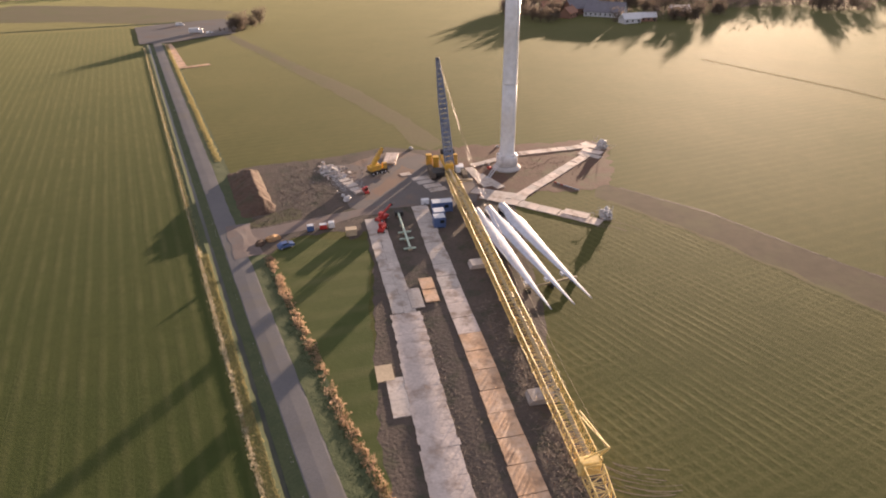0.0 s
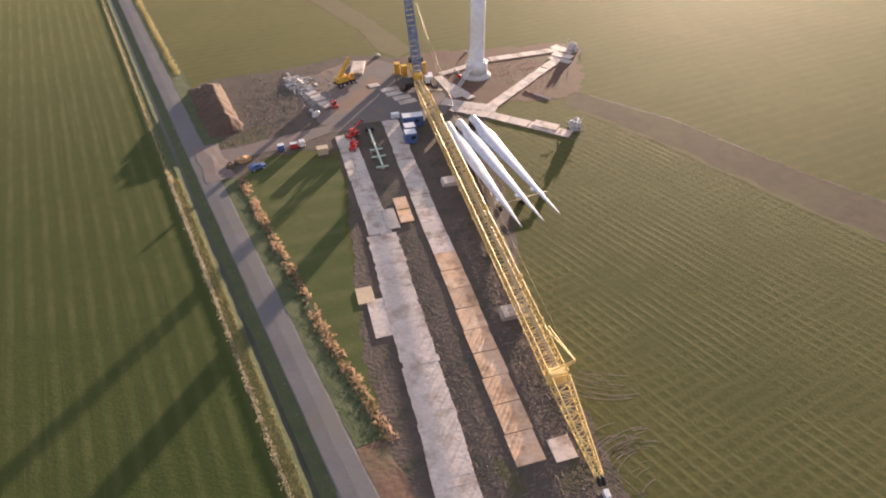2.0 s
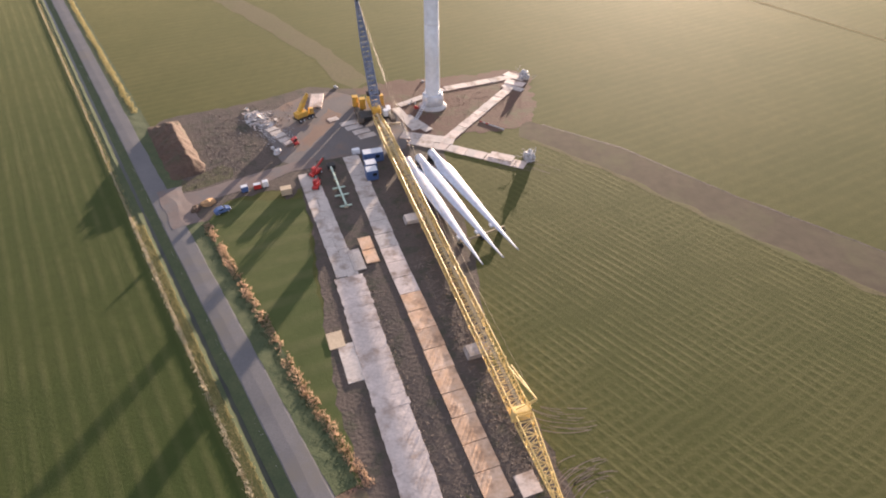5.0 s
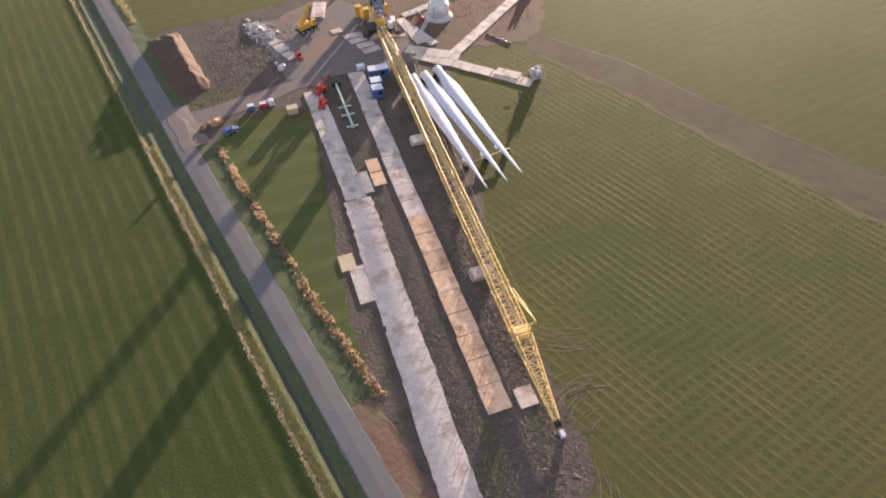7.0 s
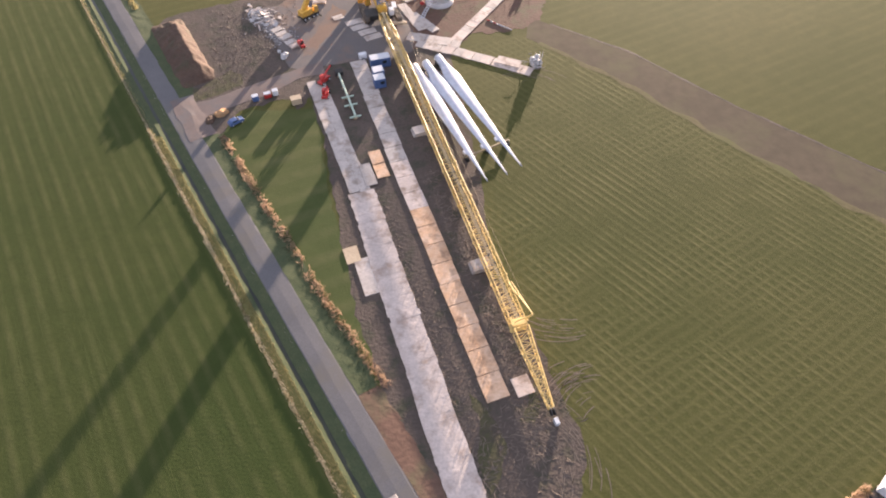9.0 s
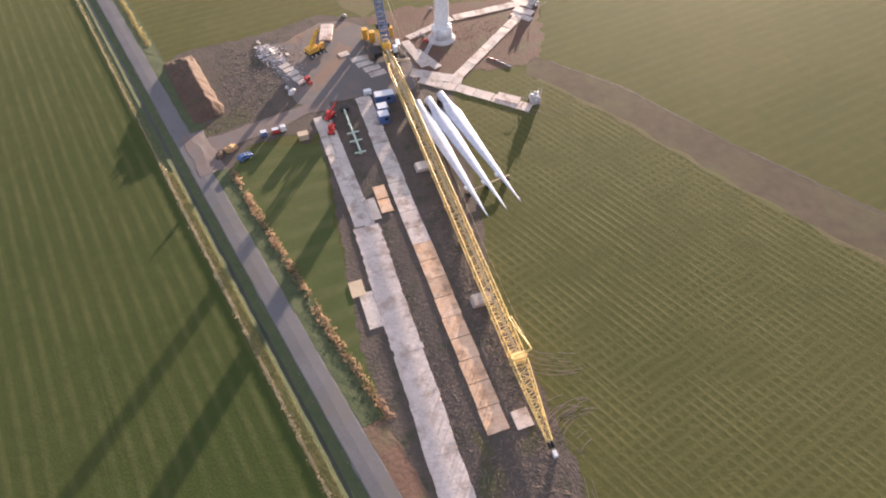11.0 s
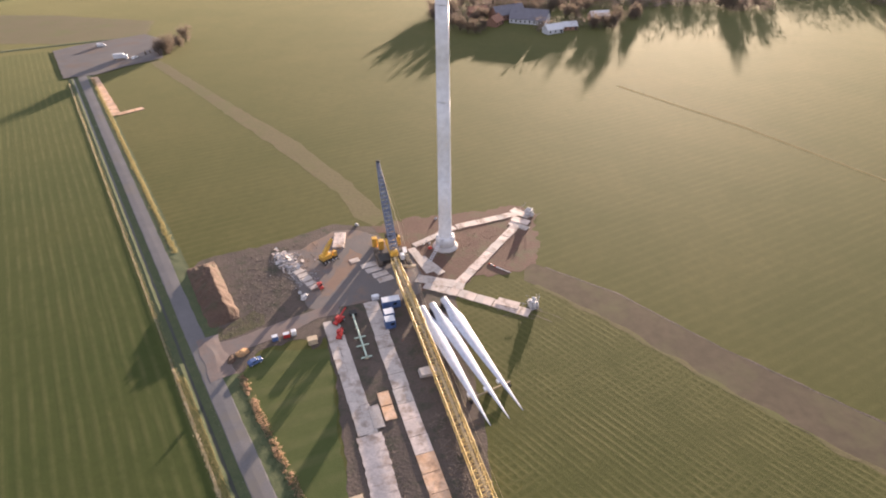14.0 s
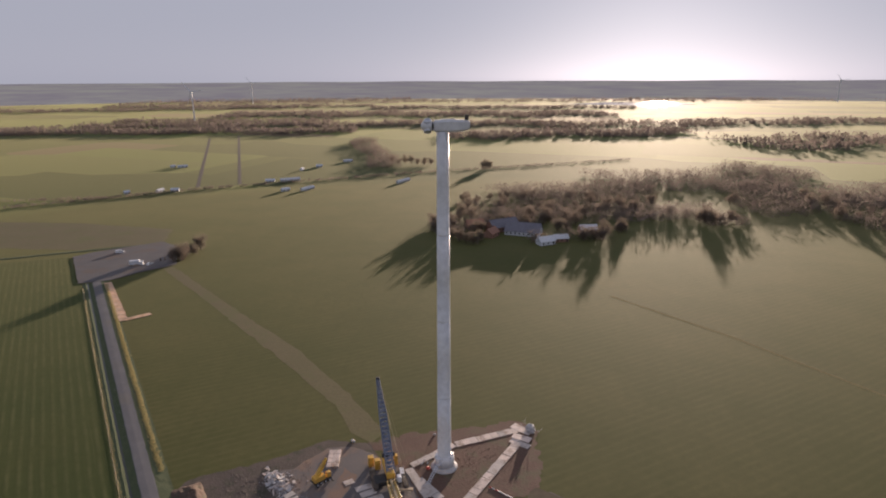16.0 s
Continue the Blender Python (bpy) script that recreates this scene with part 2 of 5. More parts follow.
M_MOUND = material("heaped_soil", (0.08, 0.054, 0.042), (0.115, 0.076, 0.056), 0.25, 1.8, 0.95, bump=0.8, dist=0.2, stain=(0.07, 0.06, 0.04), stain_scale=0.3)
M_WHITE = material("white_paint", (0.63, 0.65, 0.69), (0.68, 0.695, 0.725), 0.05, 0.6, 0.45, bump=0.0, spec=0.4)
M_BLADE = material("blade_gelcoat", (0.47, 0.51, 0.6), (0.53, 0.565, 0.645), 0.1, 0.8, 0.6, bump=0.0, spec=0.15)
M_CONC = material("pale_concrete", (0.42, 0.41, 0.42), (0.5, 0.49, 0.49), 0.3, 3.0, 0.8, bump=0.2, dist=0.02)
# yellow paled to put low sunlight on the lattice into the paint
M_YEL = material("sunlit_crane_yellow", (0.74, 0.54, 0.2), (0.8, 0.61, 0.27), 0.3, 3.0, 0.5, bump=0.1, dist=0.02, stain=(0.55, 0.41, 0.17), stain_scale=0.5)
M_AMBER = material("amber_machine_paint", (0.62, 0.36, 0.05), (0.7, 0.43, 0.09), 0.4, 3.0, 0.5, bump=0.1, dist=0.02, stain=(0.4, 0.26, 0.09), stain_scale=0.6)
M_BLUESTEEL = material("blue_steel", (0.13, 0.17, 0.27), (0.2, 0.24, 0.34), 0.4, 3.0, 0.5, bump=0.1, stain=(0.3, 0.33, 0.4), stain_scale=0.8)
M_DARK = material("dark_steel", (0.03, 0.03, 0.032), (0.05, 0.048, 0.046), 0.6, 4.0, 0.6, bump=0.2)
M_TRACK = material("muddy_track_steel", (0.085, 0.07, 0.058), (0.13, 0.105, 0.085), 0.8, 4.0, 0.8, bump=0.3)
M_CABLE = material("steel_cable", (0.3, 0.25, 0.16), (0.36, 0.3, 0.2), 0.5, 4.0, 0.5, bump=0.0)
M_BLUE = material("blue_container_paint", (0.07, 0.12, 0.27), (0.09, 0.15, 0.32), 0.4, 3.0, 0.5, bump=0.1)
M_PALE = material("pale_roof_sheet", (0.55, 0.58, 0.64), (0.62, 0.64, 0.68), 0.4, 3.0, 0.5, bump=0.1)
M_RED = material("red_machine_paint", (0.42, 0.03, 0.03), (0.5, 0.05, 0.04), 0.4, 3.0, 0.4, bump=0.0, spec=0.5)
M_GRN = material("pale_green_steel", (0.42, 0.55, 0.46), (0.5, 0.6, 0.52), 0.4, 3.0, 0.5, bump=0.0)
M_BEIGE = material("beige_plywood", (0.46, 0.37, 0.26), (0.52, 0.42, 0.3), 0.4, 3.0, 0.7, bump=0.1)
M_TARP = material("crumpled_white_sheet", (0.4, 0.39, 0.4), (0.54, 0.53, 0.54), 0.8, 4.0, 0.6, bump=0.6, dist=0.1)
M_BARK = material("bare_bark", (0.09, 0.07, 0.055), (0.12, 0.095, 0.075), 1.0, 6.0, 0.9, bump=0.0)
M_TWIG = material("winter_twigs", (0.17, 0.14, 0.115), (0.22, 0.18, 0.145), 0.4, 3.0, 0.95, bump=0.0, thin=0.5)
# grey twig tone lightened to take in haze over the far woods
M_WOOD = material("hazed_woodland", (0.17, 0.14, 0.125), (0.22, 0.185, 0.165), 0.02, 0.3, 0.95, bump=0.0, thin=0.5)
M_BRICK = material("red_brick_wall", (0.26, 0.15, 0.11), (0.32, 0.19, 0.14), 0.4, 4.0, 0.85, bump=0.2)
M_ROOF = material("slate_roof", (0.14, 0.14, 0.17), (0.19, 0.19, 0.23), 0.4, 4.0, 0.6, bump=0.2)
M_TILE = material("clay_tile_roof", (0.25, 0.13, 0.09), (0.32, 0.17, 0.12), 0.4, 4.0, 0.7, bump=0.2)
M_GLASS = material("dark_window_glass", (0.02, 0.025, 0.03), (0.03, 0.035, 0.04), 0.5, 2.0, 0.08, bump=0.0, spec=0.6)
M_TYRE = material("tyre_rubber", (0.02, 0.02, 0.02), (0.03, 0.03, 0.03), 1.0, 5.0, 0.8, bump=0.0)

# ---- mesh helpers ----


def mesh_of(bm, name, mat, smooth=False):
    me = bpy.data.meshes.new(name)
    bmesh.ops.recalc_face_normals(bm, faces=bm.faces)
    bm.to_mesh(me)
    bm.free()
    me.materials.append(mat)
    if smooth:
        for p in me.polygons:
            p.use_smooth = True
    return me


def part(name, bm, mat, parent=None, label="", smooth=False):
    ob = new(name, mesh_of(bm, name, mat, smooth))
    if parent is not None:
        ob.parent = parent
    return tagged(ob, label)


def thing(name, m, label, category, group="", kind=""):
    ob = new(name)
    ob.empty_display_size = 0.5
    ob.matrix_basis = m
    return tagged(ob, label, category, group, kind)


def place(x, y, z=0.0, deg=0.0):
    return pose(x, y, z, 0, 0, deg)


def box(bm, c, size, deg=0.0, bevel=0.0, rot=None):
    m = Matrix.Translation(c) @ (rot if rot is not None else Matrix.Rotation(radians(deg), 4, "Z")) @ Matrix.Diagonal((*size, 1))
    got = bmesh.ops.create_cube(bm, size=1.0, matrix=m)["verts"]
    if bevel:
        edges = list({e for v in got for e in v.link_edges})
        bmesh.ops.bevel(bm, geom=edges, offset=bevel, segments=2, affect="EDGES", profile=0.5)
    return bm


def block(c, size, deg=0.0, bevel=0.04):
    return box(bmesh.new(), c, size, deg, bevel)


def tube(bm, p, q, r, r2=None, seg=6, caps=True):
    p, q = Vector(p), Vector(q)
    d = q - p
    m = Matrix.Translation((p + q) / 2) @ d.to_track_quat("Z", "Y").to_matrix().to_4x4()
    bmesh.ops.create_cone(bm, cap_ends=caps, segments=seg, radius1=r, radius2=r if r2 is None else r2, depth=d.length, matrix=m)
    return bm


def lathe(profile, seg=32):
    """A body of revolution round z from (radius, height) pairs."""
    bm = bmesh.new()
    rings = []
    for r, z in profile:
        rings.append([bm.verts.new((r * math.cos(2 * math.pi * k / seg), r * math.sin(2 * math.pi * k / seg), z)) for k in range(seg)])
    for a, b in zip(rings, rings[1:]):
        for k in range(seg):
            bm.faces.new((a[k], a[(k + 1) % seg], b[(k + 1) % seg], b[k]))
    bm.faces.new(rings[-1])
    bm.faces.new(list(reversed(rings[0])))
    return bm


def ragged(points, step=2.0, amp=0.5, seed=0.0):
    """An outline with its long sides broken up and made uneven."""
    out = []
    for (x0, y0), (x1, y1) in zip(points, points[1:] + points[:1]):
        n = max(1, int(math.hypot(x1 - x0, y1 - y0) / step))
        for k in range(n):
            x, y = x0 + (x1 - x0) * k / n, y0 + (y1 - y0) * k / n
            o = noise.noise_vector((x * 0.35 + seed, y * 0.35, seed)) * amp + noise.noise_vector((x * 1.3, y * 1.3, seed + 7)) * amp * 0.4
            out.append((x + o.x, y + o.y))
    return out


def patch(name, points, z, mat, label, category, step=2.0, amp=0.5, seed=0.0, kind="structure", thick=0.0):
    """A flat area of ground with an uneven outline."""
    bm = bmesh.new()
    f = bm.faces.new([bm.verts.new((x, y, z)) for x, y in ragged(points, step, amp, seed)])
    bmesh.ops.triangulate(bm, faces=[f])
    for v in bm.faces:
        if v.normal.z < 0:
            v.normal_flip()
    me = bpy.data.meshes.new(name)
    bm.to_mesh(me)
    bm.free()
    me.materials.append(mat)
    return tagged(new(name, me), label, category, kind=kind)


def ribbon(name, p, q, cross, mat, label, category, step=4.0, wob=0.15, kind="structure", bumps=0.0, parent=None):
    """A long strip from p to q with a cross-section of (offset to the right, height) pairs."""
    p, q = Vector(p), Vector(q)
    d = (q - p).normalized()
    side = Vector((d.y, -d.x))
    if side.x < 0:
        side = -side
    n = max(2, int((q - p).length / step))
    bm = bmesh.new()
    rows = []
    for k in range(n + 1):
        c = p + (q - p) * k / n
        row = []
        for j, (o, h) in enumerate(cross):
            w = noise.noise((c.x * 0.2, c.y * 0.2, j * 3.1)) * wob
            z = h + bumps * noise.noise((c.x * 0.6, c.y * 0.6, j * 1.7))
            pt = c + side * (o + w)
            row.append(bm.verts.new((pt.x, pt.y, z)))
        rows.append(row)
    for a, b in zip(rows, rows[1:]):
        for j in range(len(cross) - 1):
            bm.faces.new((a[j], a[j + 1], b[j + 1], b[j]))
    bmesh.ops.recalc_face_normals(bm, faces=bm.faces)
    if sum(f.normal.z for f in bm.faces) < 0:
        bmesh.ops.reverse_faces(bm, faces=bm.faces)
    me = bpy.data.meshes.new(name)
    bm.to_mesh(me)
    bm.free()
    me.materials.append(mat)
    return tagged(new(name, me), label, category, kind=kind)


def tufts(name, spots, mat, label, category, size=(0.4, 0.9), blades=5, seed=1, lean=0.35):
    """Tussocks: bundles of thin upright blades."""
    rnd = random.Random(seed)
    verts, faces = [], []
    for x, y, z, s in spots:
        for _ in range(blades):
            a = rnd.uniform(0, 6.283)
            h = rnd.uniform(*size) * s
            w = rnd.uniform(0.05, 0.13) * s
            ox, oy = rnd.gauss(0, 0.22) * s, rnd.gauss(0, 0.22) * s
            lx, ly = rnd.gauss(0, lean) * h, rnd.gauss(0, lean) * h
            n = len(verts)
            ca, sa = math.cos(a) * w, math.sin(a) * w
            verts += [(x + ox - ca, y + oy - sa, z), (x + ox + ca, y + oy + sa, z), (x + ox + lx + ca * 0.5, y + oy + ly + sa * 0.5, z + h), (x + ox + lx - ca * 0.5, y + oy + ly - sa * 0.5, z + h * 0.9)]
            faces.append((n, n + 1, n + 2, n + 3))
    me = bpy.data.meshes.new(name)
    me.from_pydata(verts, [], faces)
    me.materials.append(mat)
    return tagged(new(name, me), label, category, kind="stuff")


def clods(name, spots, mat, label, seed=3, flat=0.5):
    """Lumps of turned earth."""
    rnd = random.Random(seed)
    verts, faces = [], []
    for x, y, s in spots:
        n = len(verts)
        a = rnd.uniform(0, 3)
        for k in range(5):
            t = a + k * 1.2566
            r = s * rnd.uniform(0.7, 1.3)
            verts.append((x + r * math.cos(t), y + r * math.sin(t), 0.0))
        verts.append((x + rnd.gauss(0, 0.2) * s, y + rnd.gauss(0, 0.2) * s, s * flat * rnd.uniform(0.6, 1.5)))
        faces += [(n + k, n + (k + 1) % 5, n + 5) for k in range(5)]
    me = bpy.data.meshes.new(name)
    me.from_pydata(verts, [], faces)
    me.materials.append(mat)
    return tagged(new(name, me), label, "soil", kind="stuff")


# ---- ground ----
def road_left(y):
    return -54.9 - (y + 61.7) * 0.646


bm = bmesh.new()
bmesh.ops.create_grid(bm, x_segments=24, y_segments=24, size=4800)
part("ground", bm, M_MEADOW)
tagged(bpy.data.objects["ground"], "olive green winter meadow reaching the horizon", "ground", kind="structure")
patch("field_southeast", [(2, -22), (23, -17), (31, -24), (45.6, -37.4), (64.4, -58.4), (84.8, -78.4), (161, -145), (420, -380), (300, -460), (30, -460), (10, -166), (6, -150), (4, -60)], 0.008, M_GRASS, "olive green field with drill rows and tramlines", "field", 6, 0.4, 21)

# the field on the far side of the ditch
patch("field_west", [(road_left(170) - 6.6, 170), (road_left(-330) - 6.6, -330), (-420, -330), (-620, 60), (-300, 205), (-252, 224)], 0.012, M_CROP, "dark green field with drill rows along the ditch", "field", 6, 0.6, 2)
# rough green triangle between hedge and track
patch("green_triangle", [(-52, -52), (-44, -47), (-29, -46), (-24, -70), (-13.5, -103.6), (-6.5, -118), (-7.5, -122), (-30, -88), (-49, -59)], 0.016, M_GREEN, "rough green grass between hedge and mat track", "grass", 2, 0.8, 4)
# bare earth of the building site
patch("earth_works", [(-76, -6), (-55, 3), (-38, 14), (-24, 12), (-8, -22), (3, -24), (6, -46), (9, -70), (9.5, -88), (11, -95.5), (13.4, -100.6), (16.4, -107), (18.2, -112), (20.0, -119), (22.0, -124.5), (22.8, -130), (20.8, -134), (19, -139), (16, -148), (15, -166), (8, -166), (5, -146), (-4.2, -128), (-8.8, -120), (-12, -109), (-14.5, -103), (-20, -82), (-26, -57), (-31, -42), (-45, -44), (-56, -50), (-60, -40), (-78, -14)], 0.02, M_EARTH, "dark churned wet earth of the building site", "soil", 2.0, 1.0, 9)
patch("earth_turbine", [(-24, 12), (-17, 17), (-4, 19), (12, 22), (24, 26), (30.5, 21), (29.5, 8), (29, -4), (25.5, -11), (17, -15.5), (9, -15.5), (5, -20.5), (-2, -22), (-8, -22), (-12, -16), (-18, 2)], 0.026, M_BROWN, "red-brown earth around the turbine foot", "soil", 1.0, 2.0, 5)
patch("hardstand", [(-54, -3), (-46, -1), (-37.5, 9.5), (-30, 10.5), (-23, 7), (-11, -3), (-7, -14), (-7, -24), (-12, -26.5), (-20, -27), (-27, -29), (-34, -31), (-38, -30), (-42, -22), (-47, -13)], 0.032, M_HARD, "compacted gravel hardstand for the crane", "hardstand", 2, 0.6, 6)
# orange band paints a sunlit strip onto the grey hardstand
patch("lit_band", [(-30.5, -0.4), (-26, -4), (-27.6, -11.5), (-31, -19.5), (-33, -24.5), (-35.5, -25.5), (-36, -22), (-33.6, -15.5), (-31.4, -7.5)], 0.036, M_LITBAND, "orange band painted as a sunlit strip across the hardstand", "sand", 1.0, 0.8, 23)
# long bare path through the meadow
patch("path_east", [(24, -8), (36, -15.5), (49, -24.6), (69.5, -46.3), (92.2, -66.8), (170, -134), (161, -146), (84.8, -79.4), (64.4, -59.4), (45.6, -38.4), (31, -25), (23, -18)], 0.014, M_PATH, "wide brown earth path across the meadow", "path", 3, 0.45, 8)
SOUTH = ((26, -20.5), (31, -24.8), (45.6, -38.2), (64.4, -59.2), (84.8, -79.2), (161, -145.8))
NORTH = ((30, -11.6), (36, -15.6), (49, -24.7), (69.5, -46.4), (92.2, -66.9), (170, -134.2))
for p, q in zip(SOUTH, SOUTH[1:]):
    ribbon("path_edge", p, q, [(-0.7, 0.018), (0.0, 0.024), (0.6, 0.018)], M_FAINT, "dry grass along the brown path", "grass", 1.0, 1.3)
for p, q in zip(NORTH, NORTH[1:]):
    ribbon("path_edge", p, q, [(-0.3, 0.018), (0.0, 0.024), (0.3, 0.018)], M_EARTH, "dark furrow along the brown path", "furrow", 1.5, 0.4)
patch("path_north", [(-24, 13), (-20, 19), (-36, 44), (-66, 84), (-120, 143), (-172, 203), (-178, 200), (-127, 141), (-72, 76), (-40, 36), (-31, 18)], 0.014, M_FAINT, "faint brown path towards the farmyard", "path", 4, 1.0, 12)
patch("strip_northwest", [(-420, 330), (-304, 322), (-215, 300), (-205, 262), (-255, 240), (-310, 246), (-430, 236)], 0.012, M_FAINT, "dry brown grass strip beyond the yard", "field", 6, 2.0, 14)
# wheel ruts fanning out by the boom's tip, flat ribbons painted pale like lit ridges
rnd = random.Random(11)
verts, faces = [], []
for k in range(118):
    if k >= 105:
        cx, cy, a0, r = 22 + rnd.gauss(0, 0.8), -95 + rnd.gauss(0, 0.8), rnd.uniform(-2.3, -1.7), 10 + 3.0 * rnd.random()
    elif k < 60:
        cx, cy, a0, r = 12 + rnd.gauss(0, 1.2), -131 + rnd.gauss(0, 1.5), rnd.uniform(-0.4, 1.2), 3 + 10 * rnd.random()
    elif k < 90:
        cx, cy, a0, r = 26 + rnd.gauss(0, 1.0), -124 + rnd.gauss(0, 1.0), rnd.uniform(1.5, 2.2), 6 + 5 * rnd.random()
    else:
        cx, cy, a0, r = 22 + rnd.gauss(0, 0.8), -44 + rnd.gauss(0, 0.8), rnd.uniform(0.6, 2.0), 8 + 6 * rnd.random()
    n, wid, turn = rnd.randint(8, 18), rnd.uniform(0.03, 0.075), rnd.uniform(0.015, 0.05)
    b = len(verts)
    for j in range(n + 1):
        a = a0 + j * turn
        for rr in (r - wid, r + wid):
            verts.append((cx + rr * math.cos(a), cy + rr * math.sin(a), 0.034))
    faces += [(b + 2 * j, b + 2 * j + 1, b + 2 * j + 3, b + 2 * j + 2) for j in range(n)]
me = bpy.data.meshes.new("wheel_ruts")
me.from_pydata(verts, [], faces)
me.materials.append(M_STREAK)
tagged(new("wheel_ruts", me), "curved wheel ruts drawn as flat pale lines on the meadow", "ruts", kind="stuff")
# short streaks whose pale colour imitates lit edges in the churned earth
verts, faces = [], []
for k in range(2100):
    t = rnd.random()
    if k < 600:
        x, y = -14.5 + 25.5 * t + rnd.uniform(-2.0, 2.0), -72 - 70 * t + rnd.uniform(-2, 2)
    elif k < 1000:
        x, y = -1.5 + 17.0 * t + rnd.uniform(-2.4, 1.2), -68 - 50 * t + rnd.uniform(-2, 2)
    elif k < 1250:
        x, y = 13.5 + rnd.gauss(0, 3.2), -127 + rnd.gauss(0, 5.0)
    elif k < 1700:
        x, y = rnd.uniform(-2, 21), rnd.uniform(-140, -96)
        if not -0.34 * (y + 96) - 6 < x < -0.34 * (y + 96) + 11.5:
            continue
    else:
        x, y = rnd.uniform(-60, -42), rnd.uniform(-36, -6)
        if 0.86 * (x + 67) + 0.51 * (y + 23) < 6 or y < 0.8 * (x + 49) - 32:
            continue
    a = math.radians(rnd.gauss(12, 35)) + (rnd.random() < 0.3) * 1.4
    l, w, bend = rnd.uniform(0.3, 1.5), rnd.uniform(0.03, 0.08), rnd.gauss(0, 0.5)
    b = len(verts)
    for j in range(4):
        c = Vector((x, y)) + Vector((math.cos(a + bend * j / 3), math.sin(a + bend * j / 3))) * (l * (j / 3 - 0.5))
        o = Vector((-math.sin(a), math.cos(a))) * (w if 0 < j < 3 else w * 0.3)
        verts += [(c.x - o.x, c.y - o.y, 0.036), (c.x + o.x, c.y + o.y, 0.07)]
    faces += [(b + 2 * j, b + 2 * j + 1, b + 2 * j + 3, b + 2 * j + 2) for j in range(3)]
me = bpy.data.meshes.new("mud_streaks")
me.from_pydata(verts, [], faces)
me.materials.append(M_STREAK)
tagged(new("mud_streaks", me), "thin ridges of squeezed mud, painted pale like lit crests", "mud", kind="stuff")
# dark patch covers bare dirt and also the shade around the cars
patch("earth_parking", [(-55.5, -50), (-50, -46.5), (-46, -44.2), (-38, -38), (-33.5, -35), (-31, -37), (-31.5, -44), (-33.5, -46), (-36, -41.5), (-41, -44), (-46.5, -46.6), (-48, -50), (-48.5, -54.5), (-52, -56)], 0.024, M_EARTH, "dark patch of trampled earth and painted shade where the cars stand", "soil", 1.0, 1.2, 19)

# road on its low bank, ditch and verge
Y0, Y1 = 172.0, -420.0
RP, RQ = (road_left(Y0), Y0), (road_left(Y1), Y1)
ribbon("road", RP, RQ, [(-0.9, 0.02), (-0.25, 0.26), (0.0, 0.30), (1.95, 0.34), (3.9, 0.30), (4.2, 0.25), (5.2, 0.02)], M_ASPHALT, "narrow grey asphalt farm road", "road", 3.0, 0.18)
ribbon("road_bank", RP, RQ, [(-2.4, 0.012), (-1.3, 0.10), (-0.2, 0.285)], M_BANK, "green grass bank beside the road", "bank", 2.0, 0.15, bumps=0.05)
BANK_E = [(4.1, 0.29), (5.4, 0.2), (7.4, 0.05), (8.2, 0.012)]
ribbon("road_bank_northeast", RP, (road_left(-44.4), -44.4), BANK_E, M_BANK, "dark grass bank along the road", "bank", 2.0, 0.25, bumps=0.06)
ribbon("road_bank_southeast", (road_left(-58.7), -58.7), (road_left(-121), -121), BANK_E, M_BANK, "dark grass bank along the road", "bank", 2.0, 0.25, bumps=0.06)
ribbon("road_shoulder", (road_left(-121.1), -121.1), RQ, BANK_E, M_BROWN, "bare brown shoulder of the road", "bank", 2.0, 0.25, bumps=0.06)
ribbon("ditch_water", RP, RQ, [(-3.1, 0.031), (-2.25, 0.031)], M_WATER, "narrow dark water in the ditch", "water", 3.0, 0.12)
ribbon("ditch_bank", RP, RQ, [(-3.75, 0.22), (-2.9, 0.015)], M_BANK, "steep grass bank of the ditch", "bank", 2.0, 0.12, bumps=0.05)
V0, V1 = (road_left(-53), -53), (road_left(-53.2), -53.2)
ribbon("verge_north", RP, V0, [(-5.3, 0.012), (-5.0, 0.1), (-4.3, 0.14), (-3.7, 0.2)], M_BANK, "raised green verge above the ditch", "verge", 1.5, 0.15, bumps=0.06)
ribbon("verge", V1, RQ, [(-5.3, 0.012), (-5.0, 0.12), (-4.3, 0.16), (-3.7, 0.2)], M_STRAWBANK, "raised verge of bleached grass", "verge", 1.5, 0.15, bumps=0.06)
# junction apron and access road
ribbon("junction_apron", (road_left(-44.5), -44.5), (road_left(-58.6), -58.6), [(1.6, 0.354), (4.0, 0.335), (5.6, 0.2), (7.2, 0.056)], M_GRAVEL, "worn gravel apron at the road junction", "road", 0.7, 0.9)
patch("access_road", [(-64, -46.5), (-61.5, -44.6), (-57.5, -43.4), (-54.3, -42.1), (-49.3, -38.7), (-44.1, -35.6), (-40.1, -33.2), (-36, -30.8), (-30, -27.5), (-28.5, -32.5), (-34.1, -34.2), (-38, -37.4), (-41.7, -41.0), (-46.9, -43.8), (-50.6, -46.2), (-54.5, -48.6), (-56.4, -52), (-60, -54.5)], 0.05, M_GRAVEL, "gravel access road to the hardstand", "road", 1.5, 0.3, 7)
patch("trampled_grass", [(-66, -37.5), (-61, -39), (-57.5, -37), (-53, -31), (-49.5, -33), (-48, -36.5), (-52.5, -40.2), (-57, -42.6), (-63, -43.4)], 0.028, M_SCRUB, "trampled scrubby grass below the soil heap", "grass", 1.2, 0.9, 13)
patch("grass_remnant", [(4.6, -118.4), (6.8, -123.8), (6.2, -128.3), (7.6, -134.5), (9.6, -131.4), (10.6, -127), (9.4, -123.6), (7.6, -120.2)], 0.028, M_SCRUB, "flattened grass left between the mat tracks", "grass", 0.8, 0.8, 15)
